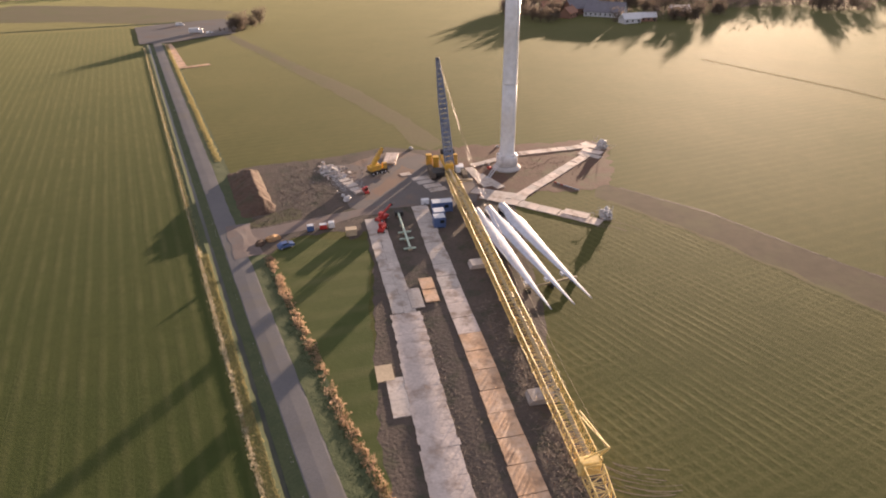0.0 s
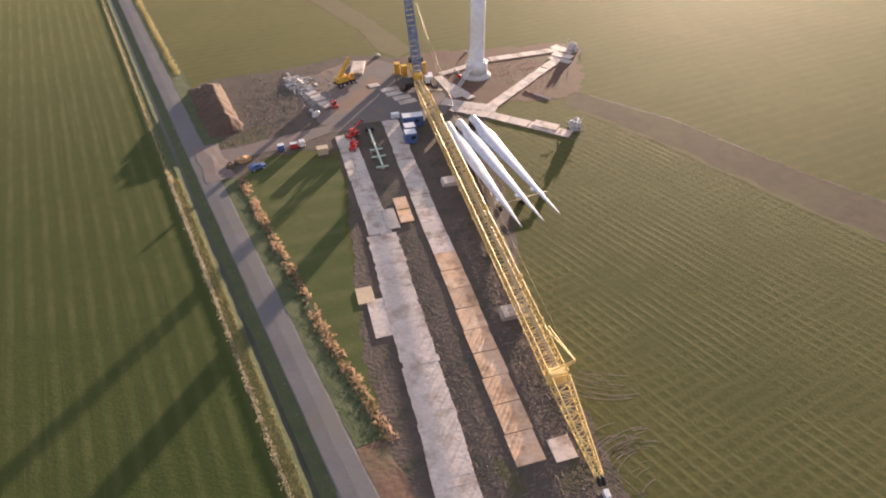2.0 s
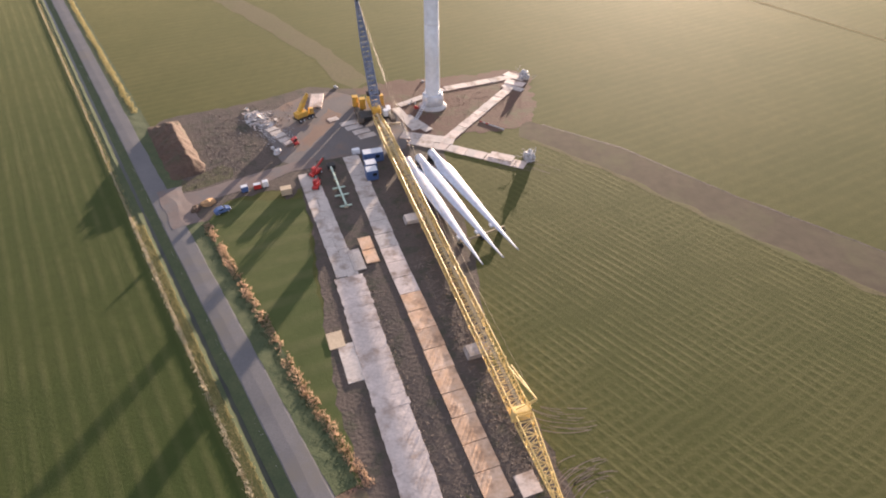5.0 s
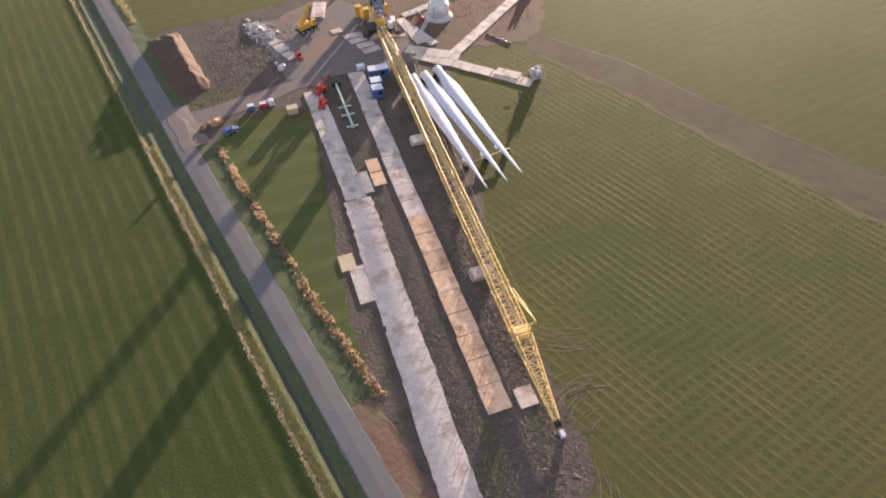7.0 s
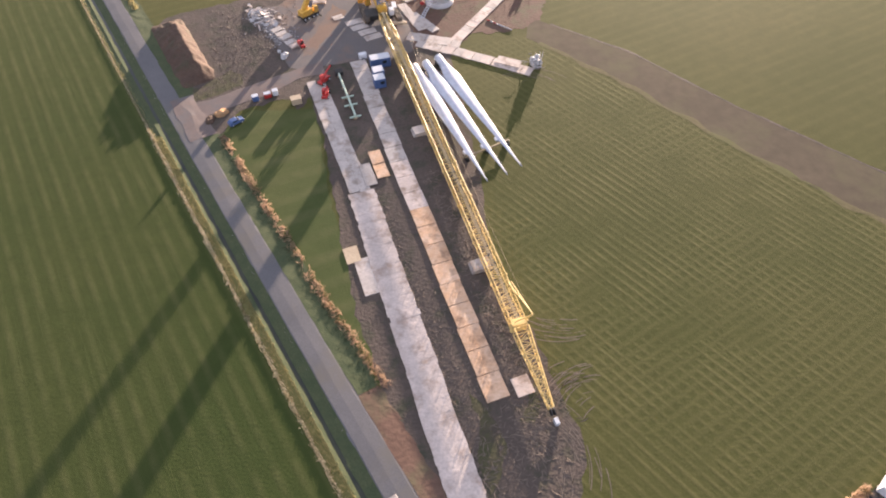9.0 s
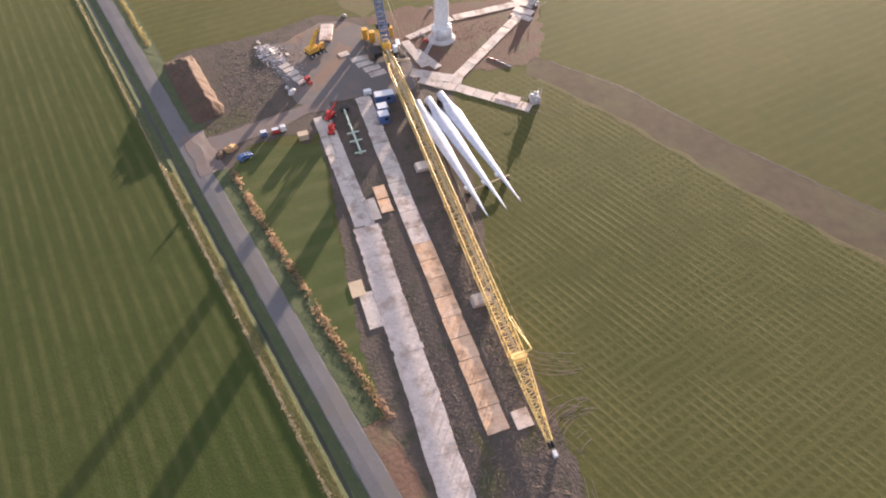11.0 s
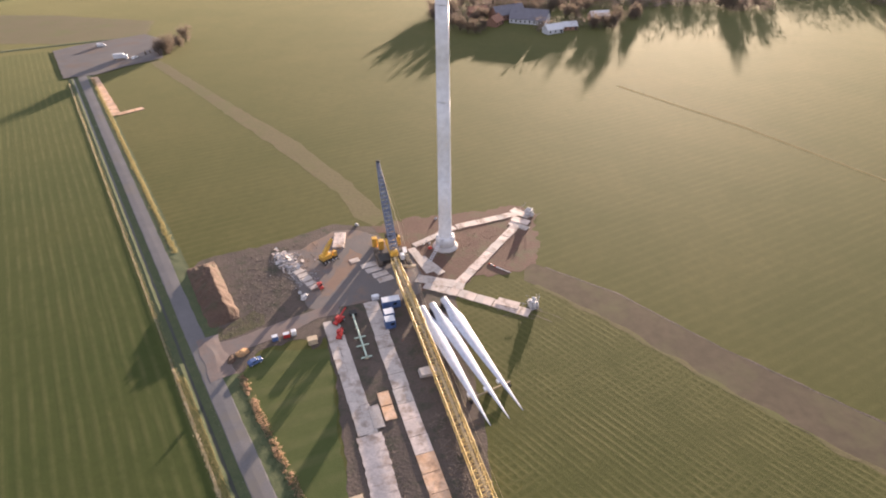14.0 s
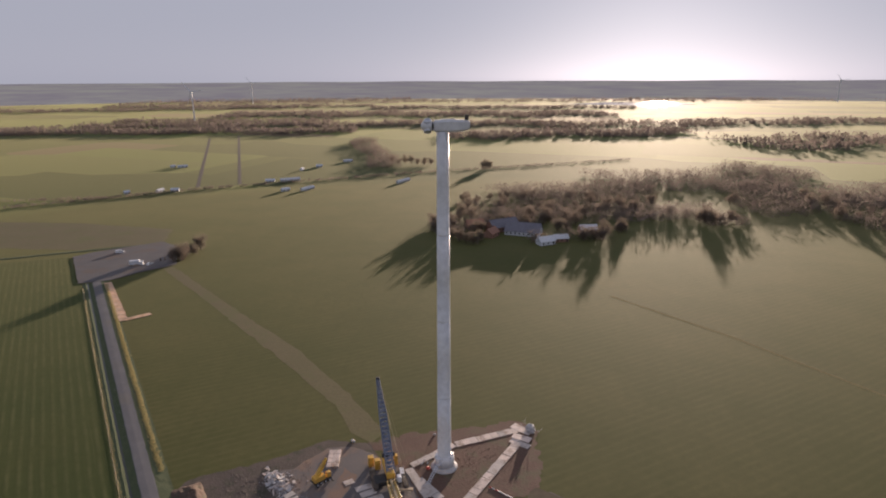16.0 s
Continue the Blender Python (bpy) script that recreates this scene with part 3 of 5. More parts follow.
patch("grass_remnant", [(15.2, -111.0), (16.8, -116), (16.2, -121), (14.8, -123.4), (12.6, -123), (14.6, -119.8), (15.6, -116.2)], 0.028, M_SCRUB, "flattened grass left beside the jib", "grass", 0.8, 0.7, 16)
ribbon("road_plates", (road_left(-135), -135), (road_left(-190), -190), [(0.2, 0.3), (0.3, 0.37), (1.5, 0.385), (1.6, 0.34)], M_MAT, "pale concrete slabs along the road", "paving", 1.5, 0.1)

rnd = random.Random(5)
dirv = Vector((0.543, -0.84))
sidev = Vector((0.84, 0.543))


def along_road(s0, s1, off, step, jitter):
    out = []
    y = s0
    while y > s1:
        x = road_left(y)
        o = rnd.uniform(*off)
        px, py = x + sidev.x * o + rnd.gauss(0, jitter), y + sidev.y * o + rnd.gauss(0, jitter)
        out.append((px, py))
        y -= step
    return out


spots = [(x, y, 0.12, rnd.uniform(0.3, 0.75)) for x, y in along_road(-54, -190, (-4.9, -3.8), 0.05, 0.08)]
spots += [(x, y, 0.17, rnd.uniform(0.3, 0.7)) for x, y in along_road(-54, -190, (-3.9, -3.65), 0.08, 0.05)]
spots += [(x, y, 0.2, rnd.uniform(0.4, 0.8)) for x, y in along_road(165, -54, (-5.3, -4.6), 0.35, 0.1)]
tufts("verge_grass", spots, M_STRAW, "short bleached verge grass above the ditch", "grass", (0.12, 0.32), 5, 21)
spots = [(x, y, 0.1, rnd.uniform(0.5, 1.0) * (1.0 if y < -52 else 0.55)) for x, y in along_road(165, -190, (-5.6, -5.25), 0.07, 0.08)]
tufts("field_edge_grass", spots, M_PALESTRAW, "pale bleached grass line at the field edge", "grass", (0.12, 0.24), 6, 22)
spots = []
for x, y in along_road(-60, -122, (7.1, 8.7), 0.03, 0.2):
    d = noise.noise((x * 0.25, y * 0.25, 2.0)) + 0.5 * noise.noise((x * 0.9, y * 0.9, 5.0))
    low = min(1.0, max(0.0, (-98 - y) / 20))
    if d > -0.34 - 0.3 * low:
        spots.append((x + 0.8 * low, y + 0.5 * low, 0.0, rnd.uniform(0.25, 0.6) * (0.85 + 0.5 * d)))
tufts("reed_hedge", spots, M_REED, "patchy dry russet reeds along the road", "reeds", (0.5, 1.1), 5, 23)
spots = [(x, y, 0.0, rnd.uniform(0.4, 0.9)) for x, y in along_road(165, -6, (5.6, 7.0), 0.05, 0.25)]
tufts("road_grass", spots, M_STRAW, "golden dry grass along the road", "grass", (0.35, 0.8), 5, 25)
spots = [(x, y, 0.05, rnd.uniform(0.5, 1.0)) for x, y in along_road(-61, -122, (5.0, 7.8), 0.1, 0.4)]
tufts("bank_brush", spots, M_BANK, "low dark green brush on the road bank", "brush", (0.12, 0.32), 5, 24)

# clods over the churned earth
spots = []
for _ in range(7000):
    u = rnd.random()
    if u < 0.42:
        x, y, s = rnd.uniform(-64, -41), rnd.uniform(-40, 2), rnd.uniform(0.05, 0.2)
        if 0.51 * (x + 58) + 0.86 * (y + 35) > 27 or y < 0.8 * (x + 49) - 33 or y > 0.9 * (x + 45) - 4 or 0.86 * (x + 67) + 0.51 * (y + 23) < 6:
            continue
    elif u < 0.65:
        t = rnd.random()
        x, y = -17 + 24 * t + rnd.uniform(-2.6, 2.2), -70 - 66 * t + rnd.uniform(-4, 4)
        s = rnd.uniform(0.06, 0.24)
    else:
        t = rnd.random()
        x, y = -8 + 26 * t + rnd.uniform(-3.0, 1.0), -45 - 82 * t + rnd.uniform(-4, 4)
        s = rnd.uniform(0.06, 0.22)
    spots.append((x, y, s))
for _ in range(1800):
    x, y = rnd.uniform(-66, -46), rnd.uniform(-44, -28)
    if y > -0.9 * (x + 66) - 37 and y > 0.62 * (x + 57.5) - 42.5 and y < 0.2 * x - 22:
        spots.append((x, y, rnd.uniform(0.06, 0.2)))
clods("earth_clods", spots, M_EARTH, "loose clods of churned dark earth", 4)
spots = [(rnd.gauss(6, 9), rnd.gauss(4, 8), rnd.uniform(0.06, 0.25)) for _ in range(900)]
spots = [p for p in spots if -15 < p[0] < 27 and -12 < p[1] < 17 and p[1] > -0.6 * p[0] - 14 and math.hypot(p[0], p[1]) > 4.5]
clods("turbine_clods", spots, M_BROWN, "loose red-brown clods round the turbine", 6)

# soil mound
bm = bmesh.new()
bmesh.ops.create_grid(bm, x_segments=70, y_segments=36, size=1.0)
for v in bm.verts:
    u, w = v.co.x, v.co.y
    side = (w - 0.36) / (0.64 if w > 0.36 else 1.36)
    h = max(0.0, 1 - abs(u) ** 3.0) ** 0.9 * max(0.0, 1 - abs(side) ** 1.25) ** 0.9
    px, py = u * 16.0, w * 4.4
    z = 3.1 * h * (1 + 0.14 * noise.noise((px * 0.22, py * 0.4, 3))) + (0.32 * noise.noise((px * 0.45, py * 0.8, 8)) + 0.22 * noise.noise((px * 1.2, py * 1.2, 5))) * min(1, h * 4)
    px += 0.8 * noise.noise((px * 0.2, py * 0.3, 11))
    py += 0.7 * noise.noise((px * 0.3, 0, 15))
    v.co = Vector((px, py, max(z, 0.0) + 0.01))
mound = part("soil_mound", bm, M_MOUND, smooth=True)
mound.matrix_basis = place(-67.2, -22.9, 0, math.degrees(math.atan2(-0.86, 0.51)))
tagged(mound, "long heap of dug brown soil beside the road", "soil heap")

# ---- mat tracks: each mat is a piece of its own ----
TRK = Vector((0.333, -0.943))
TRS = Vector((0.943, 0.333))
TRK_DEG = math.degrees(math.atan2(TRK.y, TRK.x))


def mat_mesh(name, l, w, t, mat, seed):
    bm = bmesh.new()
    box(bm, (0, 0, t / 2), (l, w, t), bevel=0.015)
    r = random.Random(seed)
    for v in bm.verts:
        v.co.z += 0.03 * noise.noise((v.co.x * 0.9, v.co.y * 0.9, seed)) if v.co.z > t * 0.5 else 0
        v.co.x += r.uniform(-0.03, 0.03)
    return mesh_of(bm, name, mat)


def lay(mesh, parent, x, y, deg, z=0.04, tilt=0.4):
    ob = new("mat", mesh)
    ob.parent = parent
    ob.matrix_basis = pose(x, y, z, random.uniform(-tilt, tilt), random.uniform(-tilt, tilt), deg)
    return ob


def support(name, label, m=None):
    """The ground strip that a row of mats lies on."""
    return thing(name, m or Matrix(), label, "mat track", kind="structure")


# mats and their rows are laid at the end of the file

# ---- wind turbine ----
turbine = thing("wind_turbine", place(-0.05, 0.2), "white wind turbine tower with nacelle and no blades yet", "wind turbine")
part("foundation", lathe([(4.0, 0.0), (4.0, 0.35), (3.5, 0.8), (3.15, 1.0), (3.1, 1.2)], 40), M_CONC, turbine, "pale concrete foundation ring")
part("base_sleeve", lathe([(3.0, 1.0), (2.95, 3.6), (2.75, 4.0), (2.2, 4.15)], 40), M_WHITE, turbine, "pale base sleeve", True)
for k, (z0, z1) in enumerate(((4.0, 24.0), (24.0, 48.0), (48.0, 73.0), (73.0, 100.6))):
    ra, rb = 2.05 - 0.45 * (z0 - 4) / 96.6, 2.05 - 0.45 * (z1 - 4) / 96.6
    part("tower_section", lathe([(ra + 0.04, z0), (ra + 0.04, z0 + 0.22), (ra, z0 + 0.25), ((ra + rb) / 2, (z0 + z1) / 2), (rb, z1 - 0.004)], 40), M_WHITE, turbine, "", True)
# nacelle, its axis across the view
nac = bmesh.new()
bmesh.ops.create_cube(nac, size=1.0, matrix=Matrix.Translation((2.3, 0, 102.1)) @ Matrix.Diagonal((9.6, 3.2, 3.1, 1)))
bmesh.ops.subdivide_edges(nac, edges=nac.edges[:], cuts=4, use_grid_fill=True)
for v in nac.verts:
    u = (v.co.x - 2.3) / 4.8
    k = 1.0 - (0.28 * max(0, u) ** 2 + 0.1 * max(0, -u) ** 3)
    v.co.y *= k
    v.co.z = 102.1 + (v.co.z - 102.1) * k + (0.25 * max(0, u) ** 2)
bmesh.ops.bevel(nac, geom=[e for e in nac.edges if len(e.link_faces) == 2 and e.calc_face_angle(0) > 0.9], offset=0.35, segments=3, affect="EDGES")
nacelle = part("nacelle", nac, M_WHITE, turbine, "white rounded nacelle housing", True)
bm = bmesh.new()
box(bm, (6.2, 0, 104.2), (1.0, 1.6, 1.4), bevel=0.1)
part("cooler", bm, M_DARK, nacelle, "dark cooler box on the roof")
bm = bmesh.new()
box(bm, (1.5, 0, 103.7), (3.6, 1.5, 0.18), bevel=0.05)
part("roof_hatch", bm, M_PALE, nacelle, "pale roof hatch")
bm = lathe([(1.35, 0), (1.5, 0.5), (1.5, 1.6), (1.25, 2.3), (0.6, 2.75), (0.1, 2.85)], 28)
bmesh.ops.rotate(bm, verts=bm.verts, cent=(0, 0, 0), matrix=Matrix.Rotation(radians(-90), 3, "Y"))
bmesh.ops.translate(bm, verts=bm.verts, vec=(-2.75, 0, 102.1))
hub = part("hub", bm, M_WHITE, turbine, "white rotor hub with open blade sockets", True)
for a in (30, 150, 270):
    bm = lathe([(0.95, 0.9), (1.0, 1.75), (0.8, 1.76), (0.78, 1.5)], 20)
    bmesh.ops.rotate(bm, verts=bm.verts, cent=(0, 0, 0), matrix=Matrix.Rotation(radians(a), 3, "X"))
    bmesh.ops.translate(bm, verts=bm.verts, vec=(-3.9, 0, 102.1))
    part("blade_socket", bm, M_PALE, hub)
bm = bmesh.new()
tube(bm, (-2.9, 0, 102.1), (-2.3, 0, 102.1), 1.3, seg=24)
part("main_bearing", bm, M_DARK, turbine, "dark gap of the main bearing")
# entrance stairs
bm = bmesh.new()
for k in range(9):
    box(bm, (-2.0 - 0.32 * k, -3.3 - 0.62 * k, 2.9 - 0.33 * k), (1.0, 0.32, 0.06), -27)
for o in (-0.5, 0.5):
    tube(bm, (-1.7 + o, -2.8 + o * 0.5, 3.1), (-5.0 + o, -9.0 + o * 0.5, 0.05), 0.09)
part("entrance_stair", bm, M_PALE, turbine, "pale metal entrance stairs")
bm = bmesh.new()
box(bm, (-1.2, -2.7, 3.3), (1.0, 0.15, 2.0), -24)
part("tower_door", bm, M_PALE, turbine)
for k in range(6):
    a = k * 1.05 + 0.3
    bm = bmesh.new()
    box(bm, (2.75 * math.cos(a), 2.75 * math.sin(a), 4.35), (0.5, 0.5, 0.5), math.degrees(a), 0.06)
    part("platform_box", bm, M_PALE, turbine)

# ---- rotor blades on the ground ----


def rotor_blade():
    bm = bmesh.new()
    L, n, seg = 43.8, 44, 20
    rings = []
    for k in range(n + 1):
        u = k / n
        s = L * u
        if u < 0.05:
            chord, thick, shift = 2.0, 2.0, 0.0
        else:
            w = min(1.0, (u - 0.05) / 0.15)
            w = w * w * (3 - 2 * w)
            taper = 4.0 * (1 - ((u - 0.2) / 0.8) ** 0.95) if u > 0.2 else 4.0
            chord = max(0.16, (1 - w) * 2.0 + w * (taper + 0.15))
            thick = max(0.05, (1 - w) * 2.0 + w * (0.30 * chord * (1 - 0.45 * u)))
            shift = -w * chord * 0.03
        tw = radians(10) * (1 - u) ** 2
        ring = []
        for j in range(seg):
            a = 2 * math.pi * j / seg
            x = math.cos(a) * chord / 2 + shift
            sharp = 1.0 if u < 0.05 else max(0.12, 1 - 0.8 * max(0, math.cos(a)) ** 1.5 * min(1, (u - 0.05) / 0.15))
            y = math.sin(a) * thick / 2 * sharp
            ring.append(bm.verts.new((x * math.cos(tw) - y * math.sin(tw), s, x * math.sin(tw) + y * math.cos(tw) + 1.5 + 1.1 * u * u)))
        rings.append(ring)
    for a, b in zip(rings, rings[1:]):
        for j in range(seg):
            bm.faces.new((a[j], a[(j + 1) % seg], b[(j + 1) % seg], b[j]))
    bm.faces.new(rings[-1])
    bm.faces.new(list(reversed(rings[0])))
    return bm


blade_mesh = None
for k, ((rx, ry), (tx, ty), tone) in enumerate((((-6.2, -32.3), (10.1, -73.2), "lying on stands"), ((-3.4, -30.9), (14.5, -71.7), "between two others"), ((-0.3, -28.6), (17.8, -69.6), "at the meadow edge"))):
    deg = math.degrees(math.atan2(ty - ry, tx - rx)) - 90
    blade = thing("rotor_blade", place(rx, ry, 0, deg), "long white rotor blade " + tone, "rotor blade", "rotor blades on the ground")
    if blade_mesh is None:
        blade_mesh = mesh_of(rotor_blade(), "shell", M_BLADE, True)
        bm = bmesh.new()
        tube(bm, (0, -0.12, 1.5), (0, 0.15, 1.5), 1.06, seg=28)
        root_mesh = mesh_of(bm, "root_flange", M_PALE)
        bm = bmesh.new()
        box(bm, (0.2, 33.5, 1.9), (1.6, 1.2, 0.5), bevel=0.1)
        clamp_mesh = mesh_of(bm, "clamp", M_PALE)
        bm = bmesh.new()
        box(bm, (0, 0.8, 0.3), (2.6, 0.5, 0.6), bevel=0.05)
        box(bm, (-1.1, 0.8, 0.8), (0.25, 0.4, 1.0))
        box(bm, (1.1, 0.8, 0.8), (0.25, 0.4, 1.0))
        frame_mesh = mesh_of(bm, "root_frame", M_DARK)
    for nm, me in (("shell", blade_mesh), ("root_flange", root_mesh), ("clamp", clamp_mesh), ("root_frame", frame_mesh)):
        new(nm, me).parent = blade
stand = thing("blade_stand", place(10.5, -61.4, 0, math.degrees(math.atan2(4.9, 8.9))), "long grey steel tip stand under the three blades", "blade stand")
part("crossbeam", block((0, 0, 0.9), (11.5, 0.4, 0.35)), M_CABLE, stand)
for x in (-5.2, 0, 5.2):
    part("foot", block((x, 0, 0.36), (0.6, 1.6, 0.7)), M_DARK, stand)
part("lifting_tackle", block((-4.6, 27.5, 0.6), (0.7, 1.4, 1.2)), M_YEL, stand)

# ---- the big crawler crane with its boom laid on the ground ----
BD = Vector((0.290, -0.957, 0)).normalized()
BS = Vector((0.957, 0.290, 0)).normalized()
BOOM0, KNEE, TIP = Vector((-15.4, -10.0, 0)), Vector((13.8, -107.0, 0)), Vector((17.8, -121.6, 0))
crane = thing("crawler_crane", Matrix(), "yellow lattice crawler crane, its long boom laid down", "crane")
BDEG = math.degrees(math.atan2(BD.y, BD.x))


def lattice(p, q, w0, h0, w1, h1, side, up, bays, rc, rb, dense=2):
    """A four-chord lattice box from p to q (centres), tapering from w0 x h0 to w1 x h1."""
    bm = bmesh.new()
    p, q = Vector(p), Vector(q)

    def corner(u, i):
        w, h = w0 + (w1 - w0) * u, h0 + (h1 - h0) * u
        sx, sz = ((-1, -1), (1, -1), (1, 1), (-1, 1))[i]
        return p + (q - p) * u + side * (sx * w / 2) + up * (sz * h / 2)
    for i in range(4):
        tube(bm, corner(0, i), corner(1, i), rc, seg=6)
    for b in range(bays):
        u0, u1 = b / bays, (b + 1) / bays
        for i in range(4):
            j = (i + 1) % 4
            if b % 2:
                tube(bm, corner(u0, i), corner(u1, j), rb, seg=4, caps=False)
            else:
                tube(bm, corner(u0, j), corner(u1, i), rb, seg=4, caps=False)
            tube(bm, corner(u0, i), corner(u0, j), rb, seg=4, caps=False)
    for i in range(4):
        tube(bm, corner(1, i), corner(1, (i + 1) % 4), rb * 1.3, seg=4, caps=False)
    return bm


UPV = Vector((0, 0, 1))
NSEC = 10
for k in range(NSEC):
    a, b = BOOM0 + (KNEE - BOOM0) * (k / NSEC), BOOM0 + (KNEE - BOOM0) * ((k + 1) / NSEC)
    if k == 0:
        sec = lattice(a + UPV * 2.2, b + UPV * 2.2, 2.1, 1.2, 2.6, 2.2, BS, UPV, 9, 0.085, 0.045)
    else:
        sec = lattice(a + UPV * 2.2, b + UPV * 2.2, 2.6, 2.2, 2.6, 2.2, BS, UPV, 9, 0.085, 0.045)
    section = part("boom_section", sec, M_YEL, crane)
    mid = (a + b) / 2
    part("walkway", block(mid + UPV * 3.25, ((b - a).length - 0.3, 0.6, 0.06), BDEG, 0.01), M_CABLE, section, "dull grating walkway")
    for sgn in (-1, 1):
        for z in (1.05, 3.35):
            part("joint_lug", block(b + BS * (sgn * 1.4) + UPV * z, (0.45, 0.26, 0.32), BDEG, 0.04), M_YEL, section)
    if k in (1, 3, 4, 6, 8):
        for j in range(6):
            c = a + (b - a) * (0.2 + 0.1 * j) + UPV * (3.33 if j % 2 else 1.3) + BS * (0.3 if j % 3 else -0.2)
            part("deck_gear", block(c, (0.35, 0.5, 0.12), BDEG + 20 * j, 0.03), M_DARK, section, "dark gear on the walkway")
# head at the knee, with the raised strut
bm = bmesh.new()
box(bm, KNEE + UPV * 2.2 - BD * 0.2, (1.5, 2.7, 2.3), BDEG, 0.2)
part("boom_head", bm, M_YEL, crane, "yellow boom head block")
bm = bmesh.new()
for sgn in (-1, 1):
    tube(bm, KNEE + UPV * 3.8 + BS * sgn, KNEE + UPV * 5.6 + BS * 2.0 + BD * 0.4, 0.12)
    tube(bm, KNEE + UPV * 5.6 + BS * 2.0 + BD * 0.4, KNEE - BD * 8 + UPV * 3.9 + BS * (1.2 + 0.3 * sgn), 0.09)
part("strut", bm, M_YEL, crane)
part("jib", lattice(KNEE + BD * 0.9 + UPV * 2.3, TIP + UPV * 1.5, 2.6, 2.2, 0.8, 0.7, BS, UPV, 12, 0.11, 0.065), M_YEL, crane, "tapering yellow jib")
bm = bmesh.new()
for o in (-0.25, 0.25):
    c = TIP + BD * 0.5 + UPV * 1.4 + BS * o
    tube(bm, c - BS * 0.1, c + BS * 0.1, 0.7, seg=16)
part("tip_sheave", bm, M_DARK, crane, "dark sheaves at the jib tip")
part("hook_block", block(TIP + BD * 1.9 + UPV * 0.45 + BS * 0.25, (1.1, 0.7, 0.8), BDEG), M_PALE, crane, "pale hook block on the ground")
# undercarriage
for sgn, ctr in ((-1, Vector((-20.6, -7.6, 0))), (1, Vector((-11.9, -7.2, 0)))):
    bm = bmesh.new()
    L, R = 8.2, 0.75
    n = 14
    prof = [Vector((L / 2 - R, 0)) + Vector((math.sin(t), -math.cos(t))) * R for t in [math.pi * k / n for k in range(n + 1)]]
    prof += [Vector((-L / 2 + R, 0)) + Vector((-math.sin(t), math.cos(t))) * R for t in [math.pi * k / n for k in range(n + 1)]]
    left = [bm.verts.new(ctr + BD * p.x - BS * 0.65 + UPV * (p.y + R + 0.3)) for p in prof]
    right = [bm.verts.new(ctr + BD * p.x + BS * 0.65 + UPV * (p.y + R + 0.3)) for p in prof]
    for k in range(len(prof)):
        k2 = (k + 1) % len(prof)
        bm.faces.new((left[k], left[k2], right[k2], right[k]))
    bm.faces.new(left)
    bm.faces.new(right)
    track = part("crawler", bm, M_TRACK, crane, "muddy steel crawler track")
    bm = bmesh.new()
    for k in range(18):
        c = ctr + BD * (-3.6 + 0.42 * k) + UPV * 1.82
        box(bm, c, (0.3, 1.5, 0.1), BDEG)
    part("track_shoe", bm, M_TRACK, track)
part("carbody", block(Vector((-16.2, -7.4, 1.3)), (4.0, 8.4, 1.3), BDEG, 0.1), M_DARK, crane)
part("superstructure", block(Vector((-16.6, -4.6, 3.0)), (8.5, 2.4, 1.8), BDEG, 0.2), M_AMBER, crane, "yellow upper machinery deck")
part("cab", block(Vector((-13.0, -9.6, 3.1)), (1.7, 1.2, 1.7), BDEG, 0.15), M_PALE, crane, "pale driver's cab")
for c, size in (((-22.5, 0.6), (1.7, 1.6)), ((-20.3, -0.9), (1.7, 1.6)), ((-15.2, 1.4), (1.5, 1.5))):
    for k in range(4):
        bm = bmesh.new()
        box(bm, (c[0], c[1], 0.5 + 0.78 * k), (*size, 0.74), BDEG, 0.06)
        part("counterweight", bm, M_AMBER, crane, "yellow counterweight slab")
for c in ((-18.0, -0.4), (-16.0, -0.2)):
    bm = bmesh.new()
    tube(bm, Vector((*c, 4.6)) - BS * 0.9, Vector((*c, 4.6)) + BS * 0.9, 0.75, seg=18)
    part("winch_drum", bm, M_DARK, crane)
part("side_platform", block((-11.2, -11.4, 0.75), (4.6, 1.0, 0.5), 2, 0.06), M_BEIGE, crane, "tan deck planks on the crawler")
part("side_platform", block((-12.6, -5.0, 2.25), (1.2, 3.0, 0.3), 10, 0.06), M_PALE, crane)
# mast
MB, MT = Vector((-15.6, -7.0, 3.0)), Vector((-19.2, -1.0, 30.4))
MD = (MT - MB).normalized()
MS = Vector((0.98, 0.2, 0)).normalized()
MS = (MS - MD * MS.dot(MD)).normalized()
MU = MD.cross(MS).normalized()
M1 = MB + (MT - MB) * 0.62
mast = part("mast", lattice(MB, M1, 2.3, 1.7, 2.0, 1.5, MS, MU, 12, 0.16, 0.11), M_BLUESTEEL, crane, "blue-grey lattice mast leaning back")
part("mast_top", lattice(M1, MT, 2.0, 1.5, 0.7, 0.7, MS, MU, 8, 0.16, 0.11), M_BLUESTEEL, crane)
for k in range(22):
    u = (k + 0.5) / 22
    w = 1.7 if u < 0.62 else 1.7 - 1.2 * (u - 0.62) / 0.38
    c = MB + (MT - MB) * u
    rot = Matrix((MS, MU, MD)).transposed().to_4x4()
    bm = bmesh.new()
    box(bm, c, (w, 0.2, 0.85), rot=rot)
    part("web_plate", bm, M_BLUESTEEL, mast)
bm = bmesh.new()
box(bm, MT, (1.0, 0.9, 0.8), bevel=0.1)
part("mast_head", bm, M_DARK, crane)


def cable(name, p, q, sag, r, parent, mat=None, n=16):
    bm = bmesh.new()
    p, q = Vector(p), Vector(q)
    pts = [p + (q - p) * (k / n) - UPV * (sag * 4 * (k / n) * (1 - k / n)) for k in range(n + 1)]
    for a, b in zip(pts, pts[1:]):
        tube(bm, a, b, r, seg=5, caps=False)
    return part(name, bm, mat or M_CABLE, parent)


